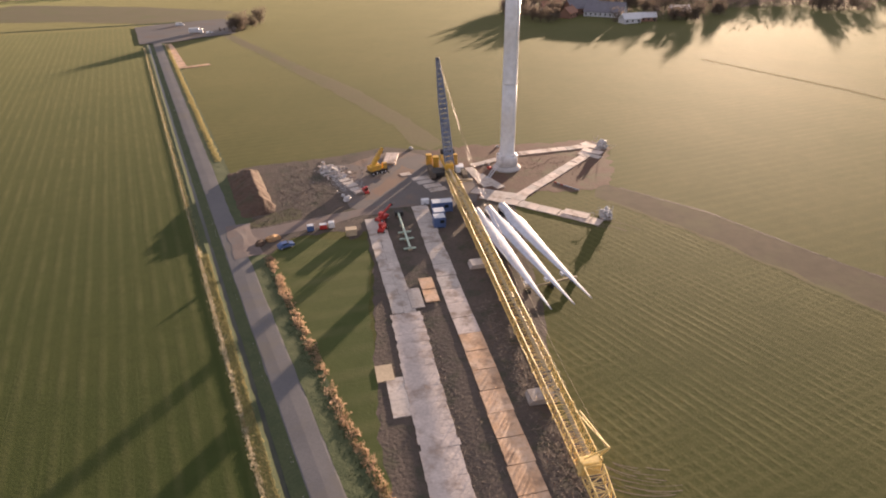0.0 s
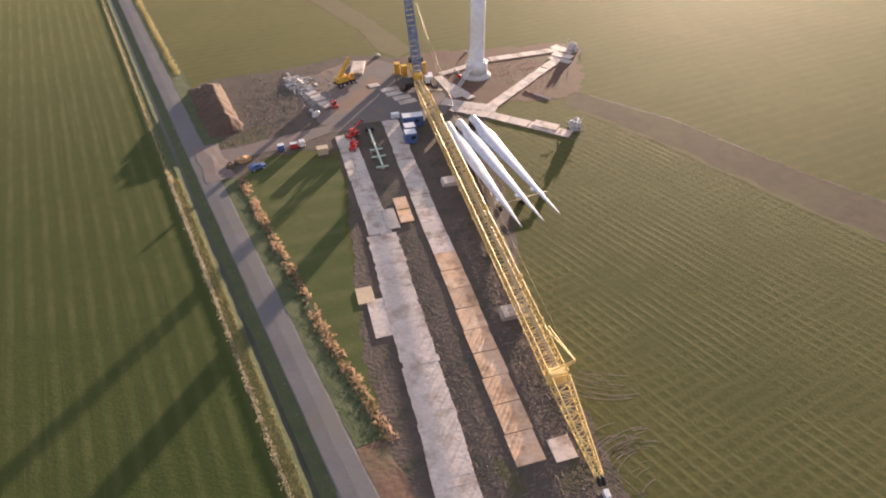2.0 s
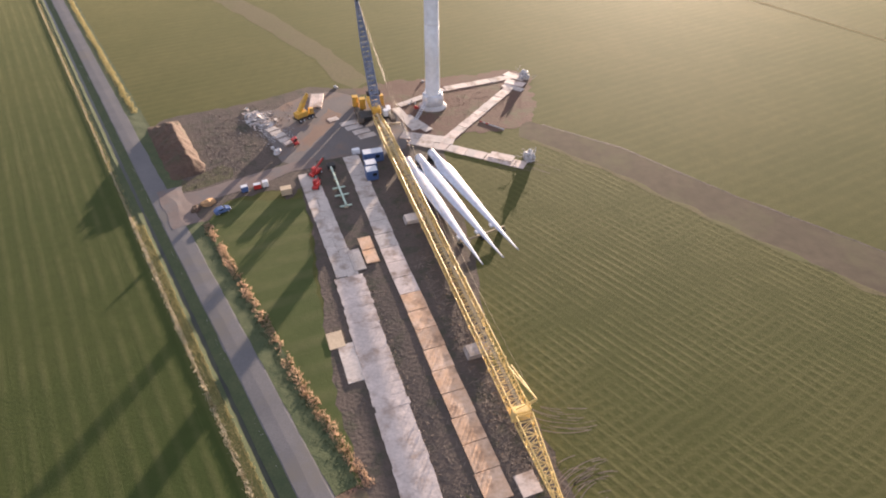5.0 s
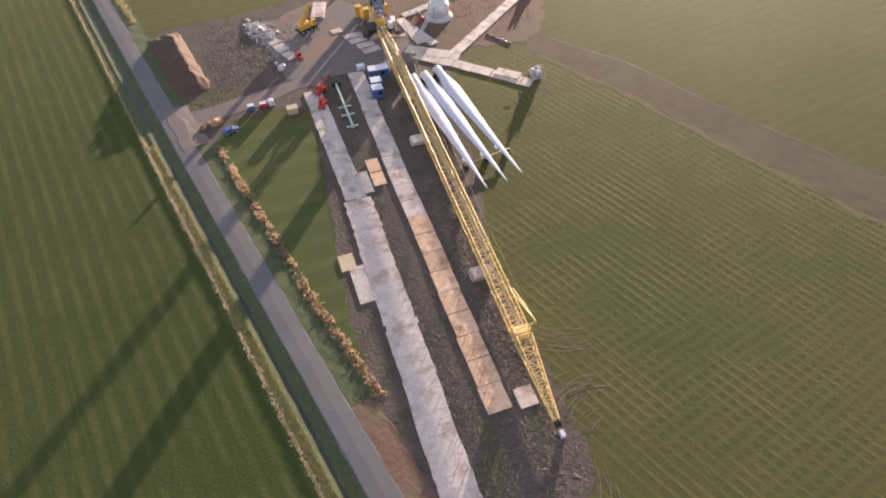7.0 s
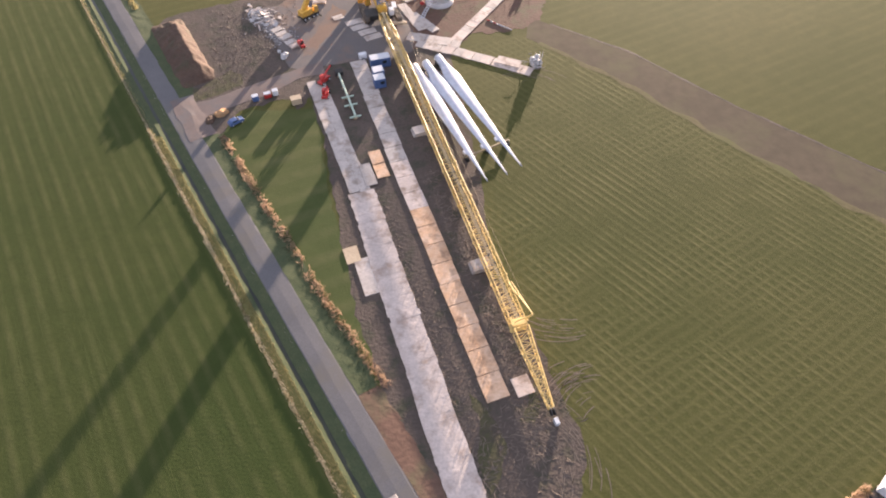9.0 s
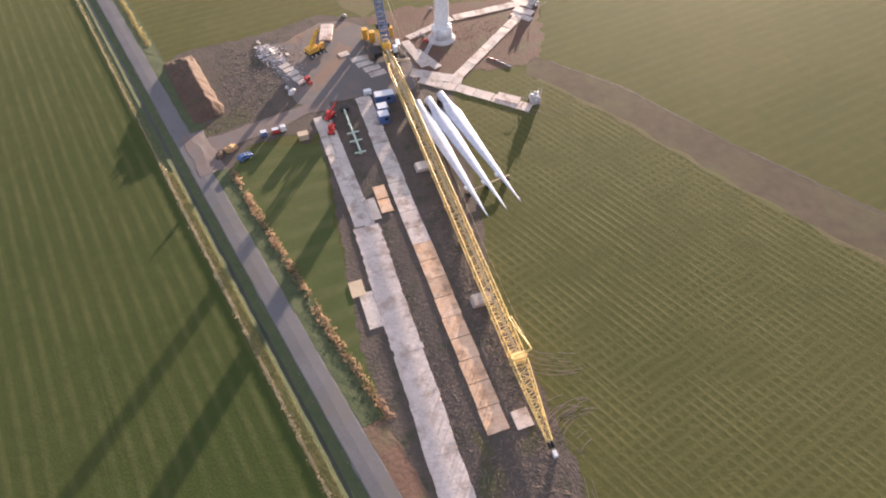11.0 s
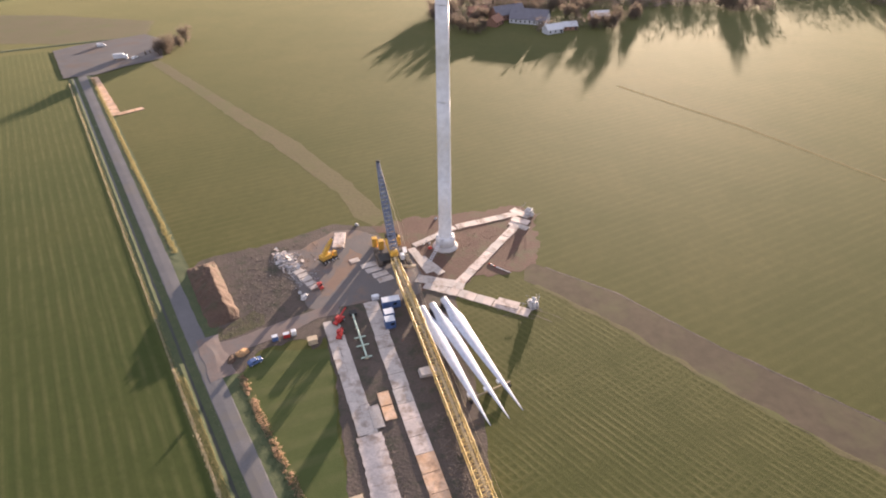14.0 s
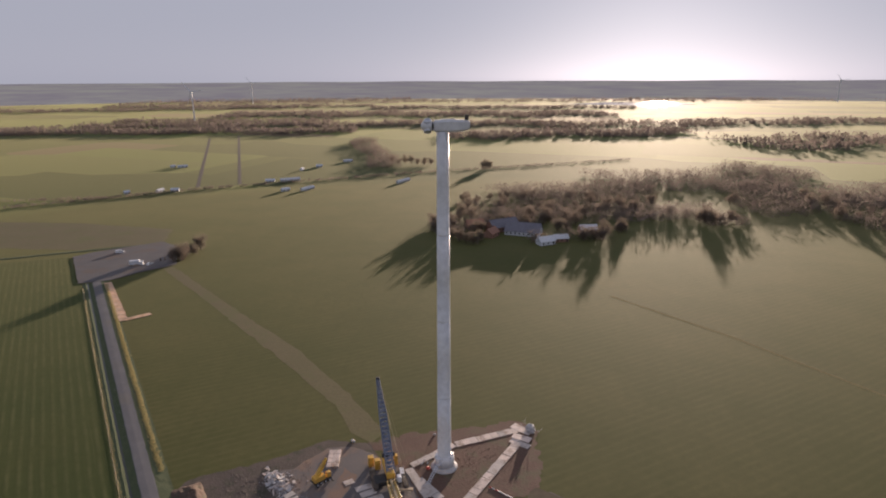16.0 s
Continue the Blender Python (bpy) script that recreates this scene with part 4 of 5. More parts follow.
cable("pendant_line", MT, KNEE + UPV * 4.2 + BS * 2.3, 5.5, 0.024, crane)
cable("pendant_line", MT + BS * 0.4, KNEE + UPV * 4.2 + BS * 1.2 - BD * 12, 6.0, 0.024, crane)
cable("back_stay", MT, (-17.6, 3.0, 4.6), 0.0, 0.05, crane)
cable("hoist_line", MT + BS * 0.3, (-6.0, -20.0, 2.0), 0.6, 0.022, crane)

# stacks that carry the boom
for (x, y) in ((-4.6, -55.0), (7.4, -93.0)):
    st = thing("boom_support", place(x, y, 0, BDEG), "stack of weathered timber mats under the boom", "mat stack", "boom supports")
    for k in range(3):
        part("timber", block((0, 0.6, 0.2 + 0.34 * k), (2.6, 4.4 - 0.3 * k, 0.3), 2 * k, 0.03), M_MAT, st)

# ---- vehicles and machines ----


def wheel_mesh(r, w):
    bm = bmesh.new()
    tube(bm, (0, -w / 2, 0), (0, w / 2, 0), r, seg=18)
    bmesh.ops.bevel(bm, geom=[e for e in bm.edges if len(e.link_faces) == 2 and e.calc_face_angle(0) > 1.2], offset=r * 0.15, segments=2, affect="EDGES")
    tyre = mesh_of(bm, "tyre", M_TYRE)
    bm = bmesh.new()
    tube(bm, (0, -w / 2 - 0.02, 0), (0, w / 2 + 0.02, 0), r * 0.55, seg=14)
    return tyre, mesh_of(bm, "rim", M_PALE)


W_CAR, W_TRUCK = wheel_mesh(0.33, 0.22), wheel_mesh(0.52, 0.36)


def wheels(parent, spots, kind):
    for x, y in spots:
        w = new("tyre", kind[0])
        w.parent = parent
        w.location = (x, y, 0.33 if kind is W_CAR else 0.52)
        r = new("rim", kind[1])
        r.parent = w


def car(x, y, deg, paint, label, van=False, z=0.05):
    t = thing("van" if van else "car", place(x, y, z, deg), label, "van" if van else "car")
    L, W = (5.2, 1.95) if van else (4.4, 1.8)
    side = [(-L / 2, 0.35), (L / 2, 0.35), (L / 2, 0.8), (L / 2 - 0.2, 0.95)]
    side += [(L / 2 - 0.9, 1.1), (L / 2 - 1.5, 2.1), (-L / 2 + 0.1, 2.15)] if van else [(L / 2 - 1.2, 1.02), (L / 2 - 1.9, 1.48), (-L / 2 + 0.9, 1.46), (-L / 2 + 0.15, 1.0)]
    bm = bmesh.new()
    a = [bm.verts.new((px, -W / 2 * (0.86 if pz > 1.2 else 1), pz)) for px, pz in side]
    b = [bm.verts.new((px, W / 2 * (0.86 if pz > 1.2 else 1), pz)) for px, pz in side]
    for k in range(len(side)):
        k2 = (k + 1) % len(side)
        bm.faces.new((a[k], a[k2], b[k2], b[k]))
    bm.faces.new(a)
    bm.faces.new(b)
    bmesh.ops.bevel(bm, geom=bm.edges[:], offset=0.07, segments=2, affect="EDGES")
    part("body", bm, paint, t)
    bm = bmesh.new()
    box(bm, (L / 2 - (1.12 if van else 1.5), 0, 1.62 if van else 1.27), (0.04, W * 0.76, 0.9 if van else 0.55), rot=Matrix.Rotation(radians(-32 if van else -57), 4, "Y"))
    part("windscreen", bm, M_GLASS, t)
    for s in (-1, 1):
        bm = bmesh.new()
        box(bm, (L / 2 - 2.2 if van else -0.2, s * W * 0.452, 1.6 if van else 1.22), (0.9 if van else 1.8, 0.05, 0.5 if van else 0.34))
        part("side_window", bm, M_GLASS, t)
        bm = bmesh.new()
        box(bm, (L / 2 + 0.01, s * W * 0.36, 0.72), (0.06, 0.3, 0.16), bevel=0.02)
        part("headlight", bm, M_PALE, t)
    wheels(t, [(L / 2 - 0.85, -W / 2 + 0.1), (L / 2 - 0.85, W / 2 - 0.1), (-L / 2 + 0.85, -W / 2 + 0.1), (-L / 2 + 0.85, W / 2 - 0.1)], W_CAR)
    return t


car(-47.0, -51.2, 40, M_BLUE, "small blue car with pale roof bars by the junction").scale = (0.82, 0.9, 0.9)


def site_box(name, x, y, deg, size, mat_, label, category):
    """A small cabin, tank or generator: a rounded case on a skid, with a lid and a door."""
    t = thing(name, place(x, y, 0.03, deg), label, category)
    l, w, h = size
    case = part("case", block((0, 0, 0.12 + h / 2), (l, w, h), 0, 0.06), mat_, t)
    part("lid", block((0, 0, 0.15 + h), (l * 0.96, w * 0.96, 0.1), 0, 0.03), M_PALE, t)
    part("door", block((l / 2 + 0.02, 0, 0.15 + h * 0.45), (0.05, w * 0.7, h * 0.8), 0, 0.01), mat_, case)
    for o in (-0.35, 0.35):
        part("skid", block((0, o * w, 0.06), (l * 1.05, 0.12, 0.12)), M_DARK, t)


site_box("tool_chest", -44.0, -43.0, 25, (1.5, 1.2, 1.3), M_BLUE, "blue tool chest beside the access road", "chest")
site_box("compressor", -41.3, -41.8, 20, (1.7, 1.1, 1.1), M_RED, "red compressor beside a white tank", "compressor")
site_box("water_tank", -39.6, -40.9, 20, (1.3, 1.2, 1.3), M_WHITE, "white water tank beside the access road", "tank")
car(-222.5, 234, 20, M_WHITE, "white van on the farmyard", True)
car(-189.0, 207, 70, M_WHITE, "white car on the farmyard")
car(66.4, -133.0, 42, M_WHITE, "white van at the meadow corner", True)


def truck(x, y, deg, label):
    t = thing("box_truck", place(x, y, 0.05, deg), label, "truck")
    part("cargo_box", block((-1.2, 0, 2.2), (6.0, 2.4, 2.5), 0, 0.08), M_PALE, t)
    part("cab", block((2.9, 0, 1.6), (1.9, 2.3, 2.1), 0, 0.2), M_WHITE, t)
    part("windscreen", block((3.84, 0, 2.0), (0.06, 2.0, 0.8), 0, 0.02), M_GLASS, t)
    part("chassis", block((0, 0, 0.75), (7.6, 1.0, 0.3), 0, 0.03), M_DARK, t)
    wheels(t, [(2.8, -1.0), (2.8, 1.0), (-2.6, -1.0), (-2.6, 1.0)], W_TRUCK)


truck(-196.5, 205.5, 15, "white box truck on the farmyard")


def container(x, y, deg, l, label):
    t = thing("site_container", place(x, y, 0.05, deg), label, "container", "site containers")
    bm = block((0, 0, 1.3), (l, 2.44, 2.5), 0, 0.04)
    body = part("body", bm, M_BLUE, t)
    n = int(l / 0.3)
    for s in (-1, 1):
        bm = bmesh.new()
        for k in range(n):
            box(bm, (-l / 2 + (k + 0.5) * l / n, s * 1.235, 1.3), (0.14, 0.05, 2.2))
        part("corrugation", bm, M_BLUE, body)
    part("roof", block((0, 0, 2.6), (l - 0.08, 2.36, 0.09), 0, 0.02), M_PALE, t, "pale sheet roof")
    for s in (-1, 1):
        part("door_leaf", block((l / 2 + 0.03, s * 0.58, 1.3), (0.06, 1.1, 2.3), 0, 0.02), M_BLUE, t)
    part("window", block((l * 0.2, -1.275, 1.6), (1.0, 0.04, 0.8), 0, 0.01), M_GLASS, t)


container(-15.0, -29.4, 16, 5.0, "long blue site container with pale roof")
container(-15.1, -34.6, 18, 2.7, "small blue site container with pale roof")
container(-14.6, -37.7, 18, 2.7, "small blue site container with pale roof")
t = thing("generator", place(-19.6, -26.6, 0.05, 18), "white trailer generator beside the containers", "generator")
part("housing", block((0, 0, 0.95), (2.0, 1.2, 1.3), 0, 0.1), M_WHITE, t)
part("drawbar", block((1.5, 0, 0.4), (1.2, 0.15, 0.12)), M_DARK, t)
wheels(t, [(0, -0.6), (0, 0.6)], W_CAR)


def loader_crane(x, y, deg, paint, label, boom_len, elev, kind):
    t = thing(kind, place(x, y, 0.05, deg), label, "crane")
    part("chassis", block((0, 0, 0.95), (6.4, 2.3, 0.6), 0, 0.08), M_DARK if paint is M_AMBER else paint, t)
    part("cab", block((2.4, -0.55, 2.0), (1.5, 1.1, 1.6), 0, 0.15), paint, t)
    part("cab_window", block((3.16, -0.55, 2.2), (0.05, 0.9, 0.8), 0, 0.02), M_GLASS, t)
    part("turret", block((-0.6, 0, 1.9), (3.2, 2.2, 1.4), 0, 0.15), paint, t)
    part("ballast", block((-2.6, 0, 1.8), (0.9, 2.3, 1.3), 0, 0.1), paint, t)
    e = radians(elev)
    d = Vector((math.cos(e), 0, math.sin(e)))
    p = Vector((-1.4, 0.2, 2.6))
    for k, (s0, s1, w) in enumerate(((0, 0.55, 1.05), (0.5, 0.8, 0.85), (0.78, 1.0, 0.65))):
        bm = bmesh.new()
        rot = Matrix.Rotation(-e, 4, "Y")
        box(bm, p + d * boom_len * (s0 + s1) / 2, (boom_len * (s1 - s0), w, w * 1.1), rot=rot, bevel=0.05)
        part("boom_section", bm, paint, t)
    bm = bmesh.new()
    tube(bm, (0.9, 0.2, 1.8), p + d * boom_len * 0.35, 0.14)
    part("ram", bm, M_PALE, t)
    bm = bmesh.new()
    tube(bm, p + d * boom_len, p + d * boom_len - Vector((0, 0, 1.2)), 0.03)
    box(bm, p + d * boom_len - Vector((0, 0, 1.3)), (0.25, 0.25, 0.4), bevel=0.05)
    part("hook", bm, M_DARK, t)
    wheels(t, [(sx, sy) for sx in (-2.3, -0.9, 0.9, 2.3) for sy in (-1.05, 1.05)], W_TRUCK)
    for sx in (-2.9, 2.9):
        for sy in (-1, 1):
            part("outrigger", block((sx, sy * 1.7, 0.5), (0.3, 1.3, 0.3)), M_DARK, t)
    return t


mobile = loader_crane(-36.0, -7.2, 42, M_AMBER, "yellow mobile crane with short raised telescopic boom", 5.6, 46, "mobile_crane")
mobile.scale = (0.85, 1.0, 1.05)


def telehandler(x, y, deg, label, reach, elev, k=0.8):
    t = thing("telehandler", place(x, y, 0.19 if k > 0.7 else 0.04, deg), label, "telehandler", "red telehandlers")
    part("chassis", block((0, 0, 0.9), (4.4, 1.7, 0.8), 0, 0.1), M_RED, t)
    cab = part("cab", block((-0.1, 0.45, 1.85), (1.4, 0.9, 1.3), 0, 0.1), M_RED, t)
    part("cab_glass", block((0.62, 0.45, 1.95), (0.05, 0.75, 0.8), 0, 0.02), M_GLASS, cab)
    e = radians(elev)
    bm = bmesh.new()
    d = Vector((math.cos(e), 0, math.sin(e)))
    box(bm, Vector((-1.7, -0.3, 1.7)) + d * reach / 2, (reach, 0.42, 0.45), rot=Matrix.Rotation(-e, 4, "Y"), bevel=0.04)
    part("boom", bm, M_RED, t)
    part("bonnet", block((0.2, -0.62, 1.45), (2.0, 0.6, 0.5), 0, 0.1), M_RED, t)
    bm = bmesh.new()
    c = Vector((-1.7, -0.3, 1.7)) + d * reach
    for s in (-0.3, 0.3):
        box(bm, c + Vector((0.6, s, -0.4)), (1.2, 0.1, 0.06))
    box(bm, c + Vector((0, 0, -0.1)), (0.1, 1.0, 0.7))
    part("fork", bm, M_DARK, t)
    wheels(t, [(-1.5, -0.85), (-1.5, 0.85), (1.5, -0.85), (1.5, 0.85)], W_TRUCK)
    t.scale = (k, k, k)


telehandler(-28.4, -36.3, 62, "red telehandler with raised boom on the mat track", 6.0, 20)
telehandler(-27.3, -41.6, 88, "red telehandler parked on the mat track", 3.6, 4)
telehandler(-36.2, -20.8, -60, "red and white machine on the hardstand", 3.2, 8, 0.69)

# spreader beam
GD = math.degrees(math.atan2(-16.4, 5.7))
beam = thing("spreader_beam", place(-22.3, -41.6, 0.0, GD), "pale green steel spreader beam with crossbars", "lifting beam")
part("main_beam", block((0, 0, 0.85), (17.8, 0.42, 0.5), 0, 0.04), M_GRN, beam)
for x, w in ((1.0, 3.0), (4.2, 3.2), (8.7, 2.7)):
    part("crossbar", block((x, 0, 0.52), (0.35, w, 0.3), 0, 0.03), M_GRN, beam)
for x in (-8, -3, 1, 4.2, 8.7):
    part("block", block((x, 0, 0.2), (0.4, 0.9, 0.38), 0, 0.02), M_BEIGE, beam)
part("end_frame", block((-8.9, 0.2, 0.7), (1.6, 1.9, 1.0), 0, 0.06), M_DARK, beam)

# box, bags, sheets and pallets
t = thing("plywood_crate", place(-34.0, -44.1, 0.02, 20), "beige plywood crate on the grass", "crate")
part("case", block((0, 0, 0.85), (2.4, 1.7, 1.5), 0, 0.03), M_BEIGE, t)
part("lid", block((0, 0, 1.65), (2.5, 1.8, 0.1), 0, 0.02), M_BEIGE, t)
for y in (-0.6, 0.6):
    part("skid", block((0, y, 0.05), (2.3, 0.2, 0.1)), M_BEIGE, t)


def heap(x, y, r, h, mat, label, cat, name, seed):
    bm = bmesh.new()
    bmesh.ops.create_icosphere(bm, subdivisions=3, radius=1.0)
    for v in bm.verts:
        n1 = noise.noise((v.co.x * 1.6 + seed, v.co.y * 1.6, v.co.z * 1.6)) * 0.35 + noise.noise((v.co.x * 4 + seed, v.co.y * 4, v.co.z * 4)) * 0.18
        v.co = v.co * (1 + n1)
        v.co.x *= r * 0.75
        v.co.y *= r * 0.5
        v.co.z = max(0.0, v.co.z * h * 0.7 + h * 0.2)
    ob = part(name, bm, mat)
    ob.matrix_basis = place(x, y, 0.03, seed * 37)
    return tagged(ob, label, cat)


heap(-39.9, -25.4, 1.7, 1.2, M_TARP, "white wrapped bundle at the hardstand edge", "bundle", "wrapped_bundle", 2)
heap(-41.6, -23.4, 1.0, 0.7, M_TARP, "small white sack on the hardstand", "sack", "sack", 3)
heap(-29.9, 13.3, 1.0, 0.8, M_TARP, "pale sack beyond the hardstand", "sack", "sack", 4)
heap(-3.4, 17.0, 0.7, 0.7, M_TARP, "white sack beside the mats", "sack", "sack", 5)
for k, (x, y) in enumerate(((-6.2, 3.2), (-5.2, 1.8), (-7.0, 1.4))):
    heap(x, y, 0.55, 0.5, M_TARP, "small white sack near the turbine", "sack", "sack", 6 + k)
heap(-51.2, -47.9, 2.3, 1.0, M_SAND, "heap of orange sand at the junction", "sand heap", "sand_heap", 1)
heap(-53.4, -50.2, 2.0, 0.7, M_MOUND, "dark soil heap beside the orange sand", "soil heap", "soil_heap", 12)
heap(-4.9, -1.0, 0.9, 0.9, M_RED, "red bag beside the turbine foot", "bag", "bag", 14)

# heap of scrap sheets
rnd = random.Random(31)
scrap = thing("scrap_heap", place(-49.5, -6.4, 0.03, -50), "tangled heap of pale sheets and planks", "scrap heap")
for k in range(110):
    bm = bmesh.new()
    u, w = rnd.gauss(0, 3.4), rnd.gauss(0, 1.3)
    h = max(0.05, 0.9 - 0.14 * abs(u) - 0.3 * abs(w)) * rnd.random()
    rot = Euler((rnd.gauss(0, 0.2), rnd.gauss(0, 0.2), rnd.choice((0.0, 1.57)) + rnd.gauss(0, 0.35))).to_matrix().to_4x4()
    box(bm, (u, w, h + 0.15), (rnd.uniform(0.6, 2.0), rnd.uniform(0.2, 0.9), 0.07), rot=rot)
    part("sheet", bm, rnd.choice((M_TARP, M_TARP, M_MAT, M_MAT, M_MATPINK)), scrap)
for k in range(5):
    u = k / 4
    x, y = -44.0 + 6.2 * u, -13.2 - 7.6 * u
    st = thing("mat_stack", place(x, y, 0.03, -52 + rnd.uniform(-4, 4)), "low stack of grey timber mats", "mat stack", "stacks along the hardstand")
    for j in range(rnd.choice((1, 2, 2, 3))):
        part("timber", block((0.1 * j, 0, 0.14 + 0.26 * j), (1.9, 3.0, 0.24), 3 * j, 0.03), rnd.choice((M_MAT, M_MATPINK)), st)
st = thing("paver_stack", place(-34.4, 3.6, 0.03, 4), "stack of pale concrete slabs", "slab stack")
for j in range(4):
    for i in range(3):
        part("slab", block((-1.2 + 1.25 * i, -2.2 + 2.4 * (j % 2) * 0 + 2.2 * j - 1.2, 0.35), (1.18, 2.1, 0.6), 0, 0.03), M_MATPINK, st)

# loose rubble round the heap, pale stones in the dug earth and along the road's edge
spots = [(-50 + rnd.gauss(0, 2.0) + 2.6 * k, -5.6 + rnd.gauss(0, 1.6) - 3.6 * k, rnd.uniform(0.06, 0.26)) for k in (0, 1, 2, 3) for _ in range(170)]
clods("heap_rubble", spots, M_TARP, "pale rubble scattered round the scrap heap", 8, 0.9)
spots = []
while len(spots) < 700:
    x, y = rnd.uniform(-64, -40), rnd.uniform(-36, 2)
    if 0.86 * (x + 67) + 0.51 * (y + 23) > 6.5 and y > 0.8 * (x + 49) - 30 and y < 0.55 * (x + 55) + 1:
        spots.append((x, y, rnd.uniform(0.05, 0.17) * rnd.choice((1, 1, 1.6))))
clods("dug_stones", spots, M_STREAK, "pale stones and clods in the dug earth", 9, 0.8)
spots = []
for k in range(900):
    y = rnd.uniform(-150, 150)
    spots.append((road_left(y) - 0.75 + rnd.gauss(0, 0.22), y, rnd.uniform(0.05, 0.13) * (1 if noise.noise((y * 0.2, 3, 0)) > 0 else 0.5)))
clods("road_edge_stones", spots, M_CONC, "pale stones along the edge of the road", 10, 2.4)

# tangled fencing wire at the outer mats
for (x, y, sd) in ((24.3, -29.8, 1), (28.6, 19.2, 2)):
    rnd = random.Random(sd)
    net = thing("wire_heap", place(x, y, 0.03), "tall load under grey sheeting with loose rods", "wrapped load", "wire heaps at the mats")
    bm = bmesh.new()
    bmesh.ops.create_icosphere(bm, subdivisions=4, radius=1.0)
    for v in bm.verts:
        f = 1 + 0.5 * noise.noise(v.co * 1.9 + Vector((sd, 0, 0))) + 0.25 * noise.noise(v.co * 4.5)
        v.co = Vector((v.co.x * f * 1.35, v.co.y * f * 1.6, max(0.0, v.co.z * f * 1.5 + 0.9)))
    part("wrapped_load", bm, M_TARP, net, "crumpled grey sheeting over a tall load")
    for k in range(40):
        bm = bmesh.new()
        a = Vector((rnd.gauss(0, 1.0), rnd.gauss(0, 1.4), rnd.uniform(0.0, 1.6)))
        b = a + Vector((rnd.gauss(0, 1.0), rnd.gauss(0, 1.2), rnd.uniform(-0.4, 1.0)))
        a.z, b.z = max(a.z, 0.03), max(b.z, 0.03)
        tube(bm, a, b, 0.05, seg=4)
        part("rod", bm, M_CONC, net)
    part("base_plate", block((0, 0, 0.15), (2.4, 3.0, 0.25), 10, 0.03), M_MAT, net)

# striped pole on the brown earth
pole = thing("barrier_pole", place(13.0, -9.4, 0, -38), "red and white striped pole lying on the earth", "pole")
for k in range(8):
    bm = bmesh.new()
    tube(bm, (k, 0, 0.14), (k + 1.0, 0, 0.14), 0.13)
    part("stripe", bm, M_RED if k in (0, 2) else M_PALE, pole)

# ---- outer farmyard, crop marks and countryside ----
patch("farmyard", [(-213, 170), (-249, 224), (-240, 236), (-206, 262), (-188, 248), (-172, 206), (-188, 190), (-197, 176)], 0.36, M_YARD, "grey paved farmyard at the road's end", "yard", 4, 0.6, 3)
bm = bmesh.new()
for k in range(30):
    x, y = rnd.uniform(-186, -170), rnd.uniform(212, 244)
    tube(bm, (x, y, 0), (x + rnd.gauss(0, 0.5), y + rnd.gauss(0, 0.5), rnd.uniform(1.5, 3.5)), 0.6, 0.1, seg=5)
part("yard_bushes", bm, M_TWIG)
tagged(bpy.data.objects["yard_bushes"], "dark bushes behind the farmyard", "bushes", kind="stuff")
ribbon("far_ditch", (-480, 138), (-206, 258), [(-2.2, 0.02), (0, 0.3), (2.2, 0.02)], M_BANK, "dark ditch bank across the fields", "bank", 6, 0.5)
patch("field_line_east", [(88, 147.5), (129, 94), (163, 40), (164.5, 41), (131, 95.5), (89.5, 148.5)], 0.02, M_STRAW, "pale line of dry grass across the meadow", "grass", 3, 0.5, 2)
patch("farm_lane", [(158, 329), (205, 383), (207, 381), (160, 326)], 0.02, M_GRAVEL, "pale sandy lane", "path", 4, 0.5, 2)
patch("corner_yard", [(53.9, -140.2), (63.6, -134.0), (85, -119.8), (120, -140), (90, -190), (40, -160)], 0.03, M_BLACKTOP, "dark yard at the meadow corner", "yard", 2, 0.3, 2)
rnd = random.Random(77)
spots = [(53.4 + 9.6 * u + rnd.gauss(0, 0.22), -139.8 + 6.1 * u + rnd.gauss(0, 0.28), 0, rnd.uniform(0.4, 0.75)) for u in [rnd.random() for _ in range(900)]]
tufts("yard_reeds", spots, M_REED, "dry reeds along the corner yard", "reeds", (0.5, 1.1), 5, 44)


